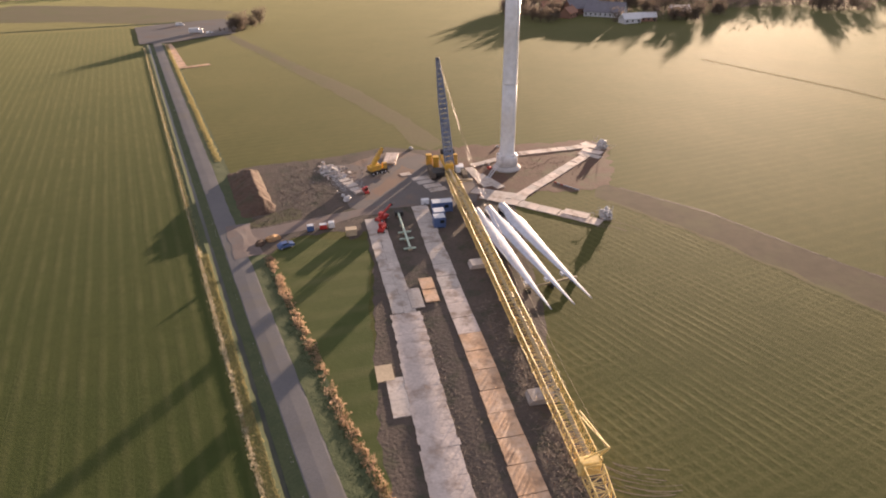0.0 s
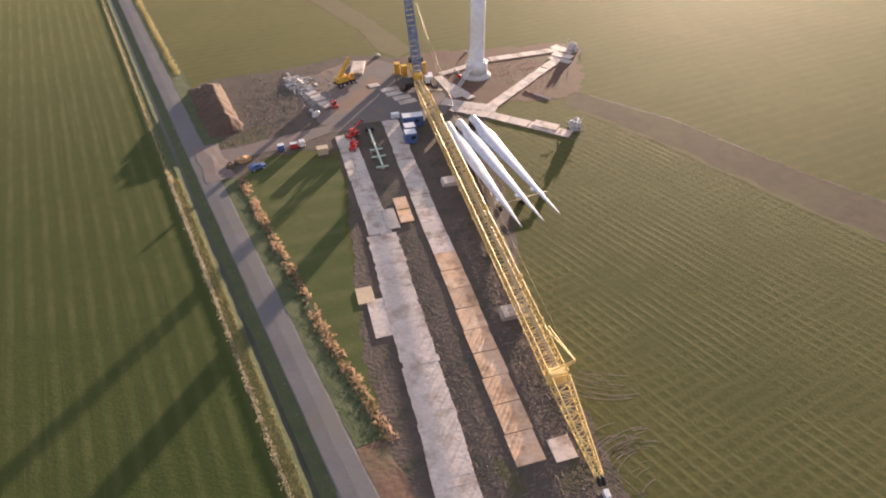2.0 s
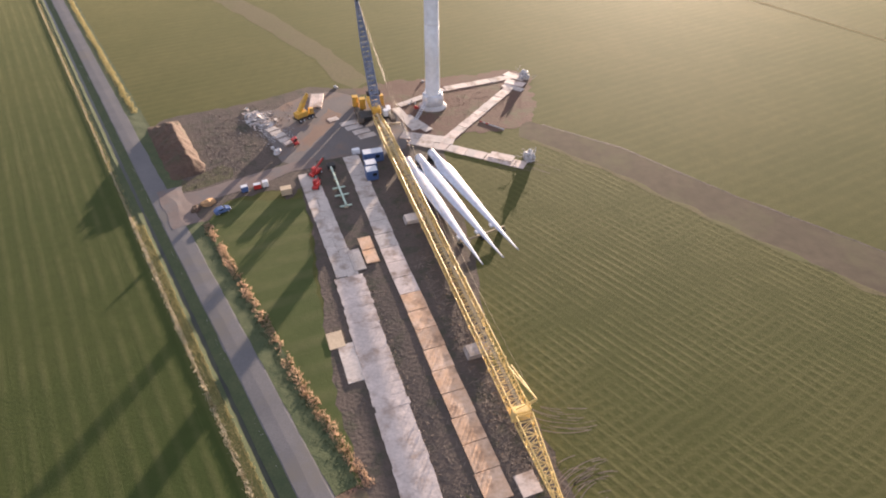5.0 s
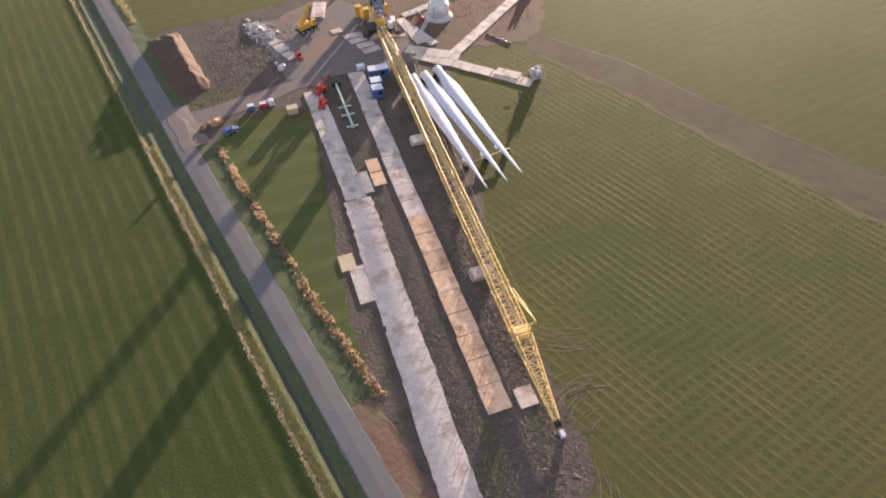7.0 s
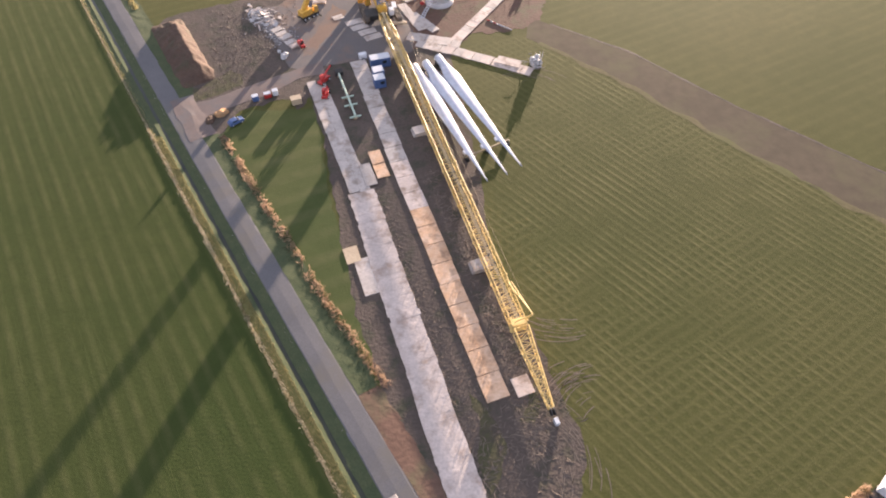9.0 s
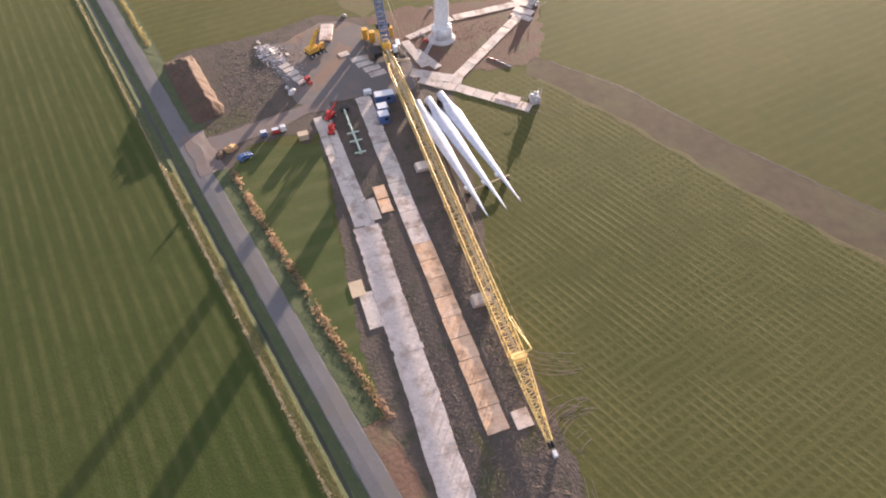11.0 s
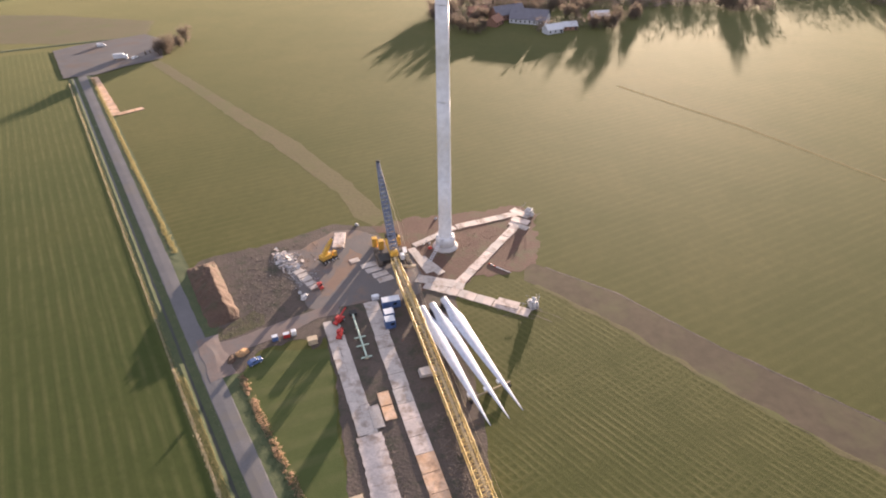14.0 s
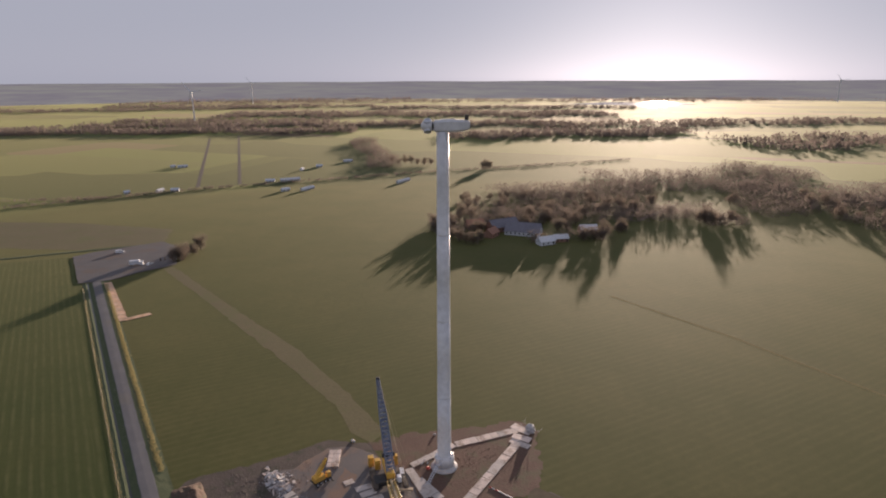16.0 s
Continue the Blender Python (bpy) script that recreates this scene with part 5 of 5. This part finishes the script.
def house(x, y, deg, l, w, h, roof_mat, wall_mat, label):
    t = thing("farmhouse" if h > 3 else "barn", place(x, y, 0, deg), label, "house" if h > 3 else "barn")
    part("wall", block((0, 0, h / 2), (l, w, h), 0, 0.03), wall_mat, t)
    rise = w * 0.42
    for s in (-1, 1):
        bm = bmesh.new()
        a = math.atan2(rise, w / 2)
        box(bm, (0, s * (w / 4 + 0.12), h + rise / 2 - 0.02), (l + 0.8, math.hypot(w / 2, rise) + 0.5, 0.18), rot=Matrix.Rotation(-s * a, 4, "X"))
        part("roof", bm, roof_mat, t)
    for sx in (-1, 1):
        bm = bmesh.new()
        v = [bm.verts.new((sx * l / 2 * 0.995, yy, zz)) for yy, zz in ((-w / 2, h), (w / 2, h), (0, h + rise))]
        v2 = [bm.verts.new((sx * (l / 2 - 0.25), yy, zz)) for yy, zz in ((-w / 2, h), (w / 2, h), (0, h + rise))]
        bm.faces.new(v)
        bm.faces.new(v2)
        for i in range(3):
            bm.faces.new((v[i], v[(i + 1) % 3], v2[(i + 1) % 3], v2[i]))
        part("gable", bm, wall_mat, t)
    n = max(2, int(l / 3.2))
    for s in (-1, 1):
        for k in range(n):
            part("window", block((-l / 2 + (k + 0.5) * l / n, s * (w / 2 + 0.02), h * 0.55), (1.1, 0.08, 1.2), 0, 0.01), M_GLASS, t)
    part("door", block((0.4 * l, -w / 2 - 0.03, 1.05), (1.0, 0.1, 2.1), 0, 0.01), M_DARK, t)
    if h > 3:
        part("chimney", block((l * 0.3, 0, h + rise + 0.3), (0.8, 0.8, 1.6), 0, 0.03), M_BRICK, t)


house(22, 303, 15, 14, 8, 3.4, M_TILE, M_BRICK, "brick farmhouse with clay roof among trees")
house(43, 295, 30, 24, 12, 4.0, M_ROOF, M_BRICK, "large farmhouse with slate roof among trees")
house(58, 283, -20, 26, 14, 3.0, M_ROOF, M_PALE, "long barn with slate roof")
house(70, 254, 25, 12, 7, 2.8, M_PALE, M_PALE, "small pale shed at the meadow edge")
house(82, 262, 12, 10, 6, 2.6, M_PALE, M_BRICK, "small shed with pale sheet roof")
house(107, 286, 8, 13, 8, 3.0, M_PALE, M_BRICK, "barn with pale roof beside the trees")
house(33, 276, 60, 12, 8, 3.2, M_TILE, M_BRICK, "brick cottage with clay roof")
# low white sheds added where bright specks glint in the far meadow
for k, (x, y, l) in enumerate(((-202, 523, 10), (-181, 530, 22), (-170, 466, 9), (-148, 472, 18), (-300, 462, 9), (-286, 466, 8), (-352, 640, 12), (-365, 640, 6), (-50, 519, 24), (-186, 610, 6), (-170, 640, 8), (-140, 690, 12), (-330, 452, 5))):
    house(x, y, 10 + 17 * (k % 5), l, 3.6, 1.9, M_PALE, M_PALE, "low white shed standing in for a bright speck in the far meadow")


def tree_variant(seed):
    r = random.Random(seed)
    h = r.uniform(8, 11.5)
    trunk = bmesh.new()
    tube(trunk, (0, 0, 0), (r.gauss(0, 0.2), r.gauss(0, 0.2), h * 0.45), 0.32, 0.2, seg=7)
    ends = []
    for k in range(12):
        a = k * 2.4 + r.uniform(-0.3, 0.3)
        z0 = h * r.uniform(0.1, 0.4)
        e = Vector((math.cos(a) * h * r.uniform(0.16, 0.42), math.sin(a) * h * r.uniform(0.16, 0.42), h * r.uniform(0.2, 0.95)))
        tube(trunk, (0, 0, z0), e, 0.13, 0.04, seg=5)
        ends.append(e)
        for j in range(3):
            q = Vector((0, 0, z0)).lerp(e, r.uniform(0.4, 0.8))
            e2 = q + Vector((r.gauss(0, h * 0.09), r.gauss(0, h * 0.09), h * r.uniform(0.05, 0.16)))
            tube(trunk, q, e2, 0.06, 0.02, seg=4)
            ends.append(e2)
    verts, faces = [], []
    for e in ends:
        for _ in range(44):
            c = e + Vector((r.gauss(0, h * 0.095), r.gauss(0, h * 0.095), r.gauss(0, h * 0.085)))
            c.z = max(c.z, 0.4)
            n = len(verts)
            for _k in range(3):
                verts.append(tuple(c + Vector((r.gauss(0, 0.2), r.gauss(0, 0.2), r.gauss(0, 0.2)))))
            faces.append((n, n + 1, n + 2))
    crown = bpy.data.meshes.new("crown")
    crown.from_pydata(verts, [], faces)
    crown.materials.append(M_TWIG)
    t = thing("tree", place(0, -900 - seed, 0), "bare winter tree with brown twigs", "tree", "trees round the farm")
    part("trunk", trunk, M_BARK, t)
    new("crown", crown).parent = t
    return t


variants = [tree_variant(k) for k in range(6)]
rnd = random.Random(9)
sites = []
for k in range(30):
    sites.append((rnd.uniform(-12, 150), rnd.uniform(285, 335)))
for k in range(34):
    sites.append((rnd.uniform(10, 190), rnd.uniform(335, 420)))
sites += [(80 + 4.4 * k + rnd.uniform(-2, 2), 268 + rnd.uniform(-7, 7)) for k in range(9)]
sites += [(4 + 5 * k, 262 + rnd.uniform(-8, 8)) for k in range(5)]
sites += [(45.8 + 4 * k, 612 + 3 * k) for k in range(3)]
sites += [(-22 - 9 * k, 655 + 2 * k) for k in range(7)]
sites += [(218 + rnd.uniform(-14, 14), 318 + rnd.uniform(-9, 9)) for _ in range(7)]
sites += [(rnd.uniform(250, 420), rnd.uniform(340, 420)) for _ in range(10)]
sites += [(rnd.uniform(318, 420), rnd.uniform(290, 350)) for _ in range(10)]
sites += [(-178 + rnd.uniform(-8, 8), 228 + rnd.uniform(-14, 14)) for _ in range(6)]
houses = ((22, 303), (43, 295), (58, 283), (70, 254), (82, 262), (107, 286), (33, 276))
k = 0
for (x, y) in sites:
    if any(math.hypot(x - hx, y - hy) < 13 for hx, hy in houses):
        continue
    m = place(x, y, 0, rnd.uniform(0, 360))
    if k < len(variants):
        variants[k].matrix_basis = m
    else:
        c = copy_thing(variants[k % len(variants)], m)
        c.scale = [rnd.uniform(0.8, 1.25)] * 3
    k += 1


def woods(name, label, areas, seed, hmin, hmax, pieces, bit, dense=1.0):
    """Far woodland: bare crowns of many small twig sprays, closed up into belts."""
    g = np.random.default_rng(seed)
    pts = []
    for (x0, y0, x1, y1, wid, n) in areas:
        n = int(n * dense)
        u = g.random(n)
        side = g.uniform(-1.5, 1.5, n) * wid
        ln = math.hypot(x1 - x0, y1 - y0)
        sx, sy = -(y1 - y0) / ln, (x1 - x0) / ln
        fray = wid * 0.5 * np.sin(u * ln / 45 + seed) + g.normal(0, wid * 0.15, n)
        pts.append(np.stack([x0 + (x1 - x0) * u + sx * (side + fray), y0 + (y1 - y0) * u + sy * (side + fray), g.uniform(hmin, hmax, n)], 1))
    t = np.repeat(np.concatenate(pts), pieces, axis=0)
    h = t[:, 2]
    c = np.stack([t[:, 0] + g.normal(0, 1, len(t)) * h * 0.3, t[:, 1] + g.normal(0, 1, len(t)) * h * 0.3, h * g.uniform(0.05, 1.0, len(t))], 1)
    v = c[:, None, :] + g.normal(0, 1, (len(t), 3, 3)) * (h * bit)[:, None, None]
    v = v.reshape(-1, 3)
    v[:, 2] = np.maximum(v[:, 2], 0)
    me = bpy.data.meshes.new(name)
    me.from_pydata(v.tolist(), [], np.arange(len(v)).reshape(-1, 3).tolist())
    me.materials.append(M_WOOD)
    return tagged(new(name, me), label, "woodland", kind="stuff")


woods("hedgerow", "dark hedgerow across the far meadow", [(-480, 330, -260, 477, 1.5, 300), (-260, 477, -22, 590, 1.3, 260), (-22, 590, 260, 700, 1.5, 300), (-430, 410, -330, 428, 2, 90)], 1, 1.5, 3.2, 16, 0.14)
woods("farm_copse", "low brown copse round the farm", [(-10, 318, 150, 330, 14, 260), (20, 360, 190, 380, 24, 420), (60, 262, 118, 270, 3, 40), (140, 338, 230, 350, 11, 230), (205, 318, 235, 320, 8, 60), (260, 372, 430, 372, 20, 420), (320, 312, 430, 325, 14, 260), (-8, 285, 14, 292, 8, 40)], 5, 4, 9, 60, 0.045)
woods("near_woods", "bare brown woods beyond the farm", [(60, 420, 200, 480, 24, 500), (180, 490, 420, 570, 40, 900), (280, 430, 560, 430, 32, 900), (400, 340, 640, 400, 24, 600), (-75, 620, -160, 980, 14, 500)], 2, 5, 10, 40, 0.055)
woods("far_woods", "distant woodland belts", [(-1900, 1000, -900, 1230, 40, 1500), (-1000, 1150, -200, 1170, 30, 1200), (-900, 1330, 300, 1370, 40, 1600), (0, 1050, 500, 1120, 40, 900), (-700, 1800, 500, 1760, 80, 2200), (500, 900, 1500, 1000, 60, 1500), (-2600, 1700, -600, 2300, 60, 1900), (200, 1300, 1800, 1500, 50, 1600), (-1500, 2800, 2400, 2900, 120, 3000), (700, 600, 1500, 560, 50, 1200), (-900, 1500, -300, 1480, 30, 500), (-1400, 2400, -300, 2350, 50, 900), (-300, 2200, 700, 2150, 40, 900), (-2400, 3050, -200, 3150, 60, 1200)], 3, 6, 11, 13, 0.16)

for p, q in (((-232, 508), (-429, 1092)), ((-272, 490), (-466, 1033))):
    ribbon("meadow_ditch", p, q, [(-2.0, 0.03), (2.0, 0.03)], M_TRACK, "dark ditch through the far meadow", "ditch", 10, 0.6)

# distant turbines
for (x, y, h) in ((-669, 1462, 78), (-870, 2600, 90), (1660, 2500, 90)):
    t = thing("distant_turbine", place(x, y, 0), "white wind turbine on the far plain", "wind turbine", "turbines on the plain")
    part("tower", lathe([(2.2, 0), (1.3, h)], 12), M_WHITE, t)
    part("nacelle", block((0, 0, h + 1.5), (4, 9, 3.4), 0, 0.3), M_WHITE, t)
    for a in (80, 200, 320):
        bm = bmesh.new()
        d = Vector((math.sin(radians(a)), 0, math.cos(radians(a))))
        c = Vector((0, -5.5, h + 1.5))
        tube(bm, c, c + d * 36, 1.3, 0.25, seg=6)
        part("blade", bm, M_WHITE, t)
patch("far_lake", [(480, 2450), (700, 2640), (1000, 2680), (1020, 2380), (760, 2200), (700, 2400)], 0.05, M_LAKE, "shining water far off on the plain", "water", 60, 12, 2)

# glowing ring added as the hazy rim of the plain, haze painted as emission
mh = bpy.data.materials.new("painted_haze")
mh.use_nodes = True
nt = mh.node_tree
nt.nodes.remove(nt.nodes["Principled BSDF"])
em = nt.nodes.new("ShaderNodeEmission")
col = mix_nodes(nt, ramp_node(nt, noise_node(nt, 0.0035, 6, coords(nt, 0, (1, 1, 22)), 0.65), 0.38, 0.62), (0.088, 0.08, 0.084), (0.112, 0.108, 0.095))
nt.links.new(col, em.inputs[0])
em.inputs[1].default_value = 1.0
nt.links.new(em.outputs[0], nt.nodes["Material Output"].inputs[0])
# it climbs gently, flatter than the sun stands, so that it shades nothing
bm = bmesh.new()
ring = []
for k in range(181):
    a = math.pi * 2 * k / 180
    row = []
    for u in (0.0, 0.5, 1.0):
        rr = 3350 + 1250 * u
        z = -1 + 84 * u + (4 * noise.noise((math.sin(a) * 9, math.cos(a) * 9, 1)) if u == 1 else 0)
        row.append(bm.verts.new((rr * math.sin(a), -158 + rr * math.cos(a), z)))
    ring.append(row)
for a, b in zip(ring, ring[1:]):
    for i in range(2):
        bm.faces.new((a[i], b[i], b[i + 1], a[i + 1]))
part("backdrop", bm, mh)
tagged(bpy.data.objects["backdrop"], "glowing backdrop ring painted as the hazy rim of the plain", "horizon", kind="structure")

# ---- rows of mats, one piece each ----
random.seed(17)
track_a = support("mat_track_west", "double row of grey construction mats laid as a haul road")
side_mat = mat_mesh("mat", 4.99, 2.8, 0.14, M_MAT, 1)
boards = [mat_mesh("mat", 1.24, 5.6, 0.14, m, 100 + k) for k, m in enumerate((M_MATPALE, M_MATPALE, M_MATPALE, M_MATPALE))]
narrow = [mat_mesh("mat", 4.99, 2.2, 0.14, M_MAT, 110 + k) for k in range(3)]
DRIFT = ((0, 26, 45, 60, 75, 92, 105, 140), (-0.6, 0.1, 0.5, 0.15, 0.0, -0.4, -0.6, -0.7))
s = 0.0
while s < 38:
    c = Vector((-30.2, -35.5)) + TRK * (s + 2.5) + TRS * float(np.interp(s + 2.5, *DRIFT))
    for side in (-1.1, 1.1):
        p = c + TRS * (side + random.uniform(-0.05, 0.05)) + TRK * random.uniform(-0.03, 0.03) + (TRK * 1.6 if side > 0 else Vector((0, 0)))
        lay(random.choice(narrow), track_a, p.x, p.y, TRK_DEG + random.uniform(-0.4, 0.4), 0.05 + random.uniform(0, 0.01))
    s += 5.0
# further on, cross boards with an uneven edge
s = 41.0
while s < 132:
    p = Vector((-30.2, -35.5)) + TRK * s + TRS * (random.gauss(0, 0.08) + float(np.interp(s, *DRIFT)))
    lay(random.choice(boards), track_a, p.x, p.y, TRK_DEG + random.uniform(-0.5, 0.5), 0.05 + random.uniform(0, 0.01), 0.15)
    s += 1.25
for (x, y, d) in ((-14.1, -93.2, 0), (-12.9, -96.6, 0)):
    lay(side_mat, track_a, x, y, TRK_DEG + d, 0.03)
for (x, y) in ((-15.2, -68.4),):
    me = mat_mesh("mat", 6.6, 2.5, 0.14, M_MAT, 12)
    lay(me, track_a, x, y, TRK_DEG, 0.2)
track_b = support("mat_track_east", "row of muddy tan and grey construction mats")
greyb = [mat_mesh("mat", 4.7, 4.0, 0.16, M_MAT, 20 + k) for k in range(3)]
pinkb = [mat_mesh("mat", 4.7, 4.0, 0.16, M_MATPINK, 30 + k) for k in range(3)]
tanb = [mat_mesh("mat", 4.7, 4.0, 0.16, M_MATTAN, 40 + k) for k in range(3)]
s = 0.0
while s < 96:
    c = Vector((-21.5, -27.7)) + TRK * (s + 2.4) + TRS * (0.5 - 1.6 * s / 96 + random.uniform(-0.12, 0.12))
    lay(random.choice(greyb if s < 38 else pinkb if s < 50 else tanb), track_b, c.x, c.y, TRK_DEG + random.uniform(-0.7, 0.7), 0.04 + random.uniform(0, 0.03))
    s += 4.85
me = mat_mesh("mat", 4.1, 2.7, 0.14, M_MATTAN, 60)
for (x, y) in ((-13.8, -63.1), (-12.4, -67.3)):
    lay(me, track_b, x, y, TRK_DEG, 0.2)
lay(mat_mesh("mat", 3.4, 3.0, 0.14, M_MATPINK, 61), track_b, 13.8, -117.1, TRK_DEG, 0.05)
loose = support("loose_mat", "single pale mat beside the haul road")
lay(mat_mesh("mat", 3.9, 2.8, 0.14, M_BEIGE, 62), loose, -16.7, -89.9, TRK_DEG, 0.04)


def mat_row(parent, p, q, width, mesh_l, mats):
    p, q = Vector(p), Vector(q)
    d = (q - p)
    n = max(1, round(d.length / mesh_l))
    deg = math.degrees(math.atan2(d.y, d.x))
    meshes = [mat_mesh("mat", d.length / n - 0.06, width, 0.14, m, 70 + i) for i, m in enumerate(mats)]
    for k in range(n):
        c = p + d * ((k + 0.5) / n)
        lay(random.choice(meshes), parent, c.x + random.uniform(-0.1, 0.1), c.y + random.uniform(-0.1, 0.1), deg + random.uniform(-0.8, 0.8), 0.05 + random.uniform(0, 0.03))


ways = support("turbine_mat_ways", "pale mat walkways round the turbine")
P2 = [M_MATPINK, M_MATPINK, M_MAT]
mat_row(ways, (1.5, -22.5), (23.0, -33.0), 3.4, 2.6, P2)
mat_row(ways, (4.0, -19.5), (23.6, 12.5), 3.0, 2.6, P2)
mat_row(ways, (-10.0, 0.6), (3.0, 11.4), 2.4, 2.4, [M_MAT, M_MATPINK])
mat_row(ways, (3.6, 11.6), (24.6, 20.0), 3.0, 2.6, P2)
mat_row(ways, (-10.8, -1.0), (-4.6, -14.0), 2.6, 2.6, [M_MAT])
mat_row(ways, (-8.5, -16.6), (5.6, -20.6), 3.6, 2.4, [M_MAT])
mat_row(ways, (-6.0, -20.0), (2.5, -23.6), 3.0, 2.4, [M_MAT])
mat_row(ways, (-7.5, -6.0), (-1.0, -14.5), 2.6, 2.4, [M_MAT])
mat_row(ways, (21.5, 14.0), (27.0, 10.0), 2.6, 2.6, P2)
mat_row(ways, (23.0, 22.8), (28.6, 17.6), 3.2, 2.6, P2)
for (x, y, d) in ((17.5, -28.8, -24), (25.2, 15.0, -30)):
    lay(mat_mesh("mat", 6.2, 3.0, 0.2, M_MATPINK, 90), ways, x, y, d, 0.16)
pads = support("crane_pads", "grey steel plates under the crane")
plates = [mat_mesh("mat", 4.7, 2.35, 0.1, M_MAT, 95 + k) for k in range(3)]
for k in range(4):
    lay(plates[k % 3], pads, -23.4 + 1.75 * k + (0.5 if k > 1 else 0), -9.8 - 2.35 * k, 27 + random.uniform(-2, 2), 0.045)
lay(mat_mesh("mat", 2.9, 2.2, 0.1, M_MAT, 99), pads, -28.0, -7.4, 30, 0.045)
wood = support("plank_path", "L-shaped tan plank path by the farmyard")
mat_row(wood, (-197, 172), (-158, 115), 4.0, 5.0, [M_MATTAN])
mat_row(wood, (-158, 116), (-149, 124), 3.6, 4.0, [M_MATTAN])
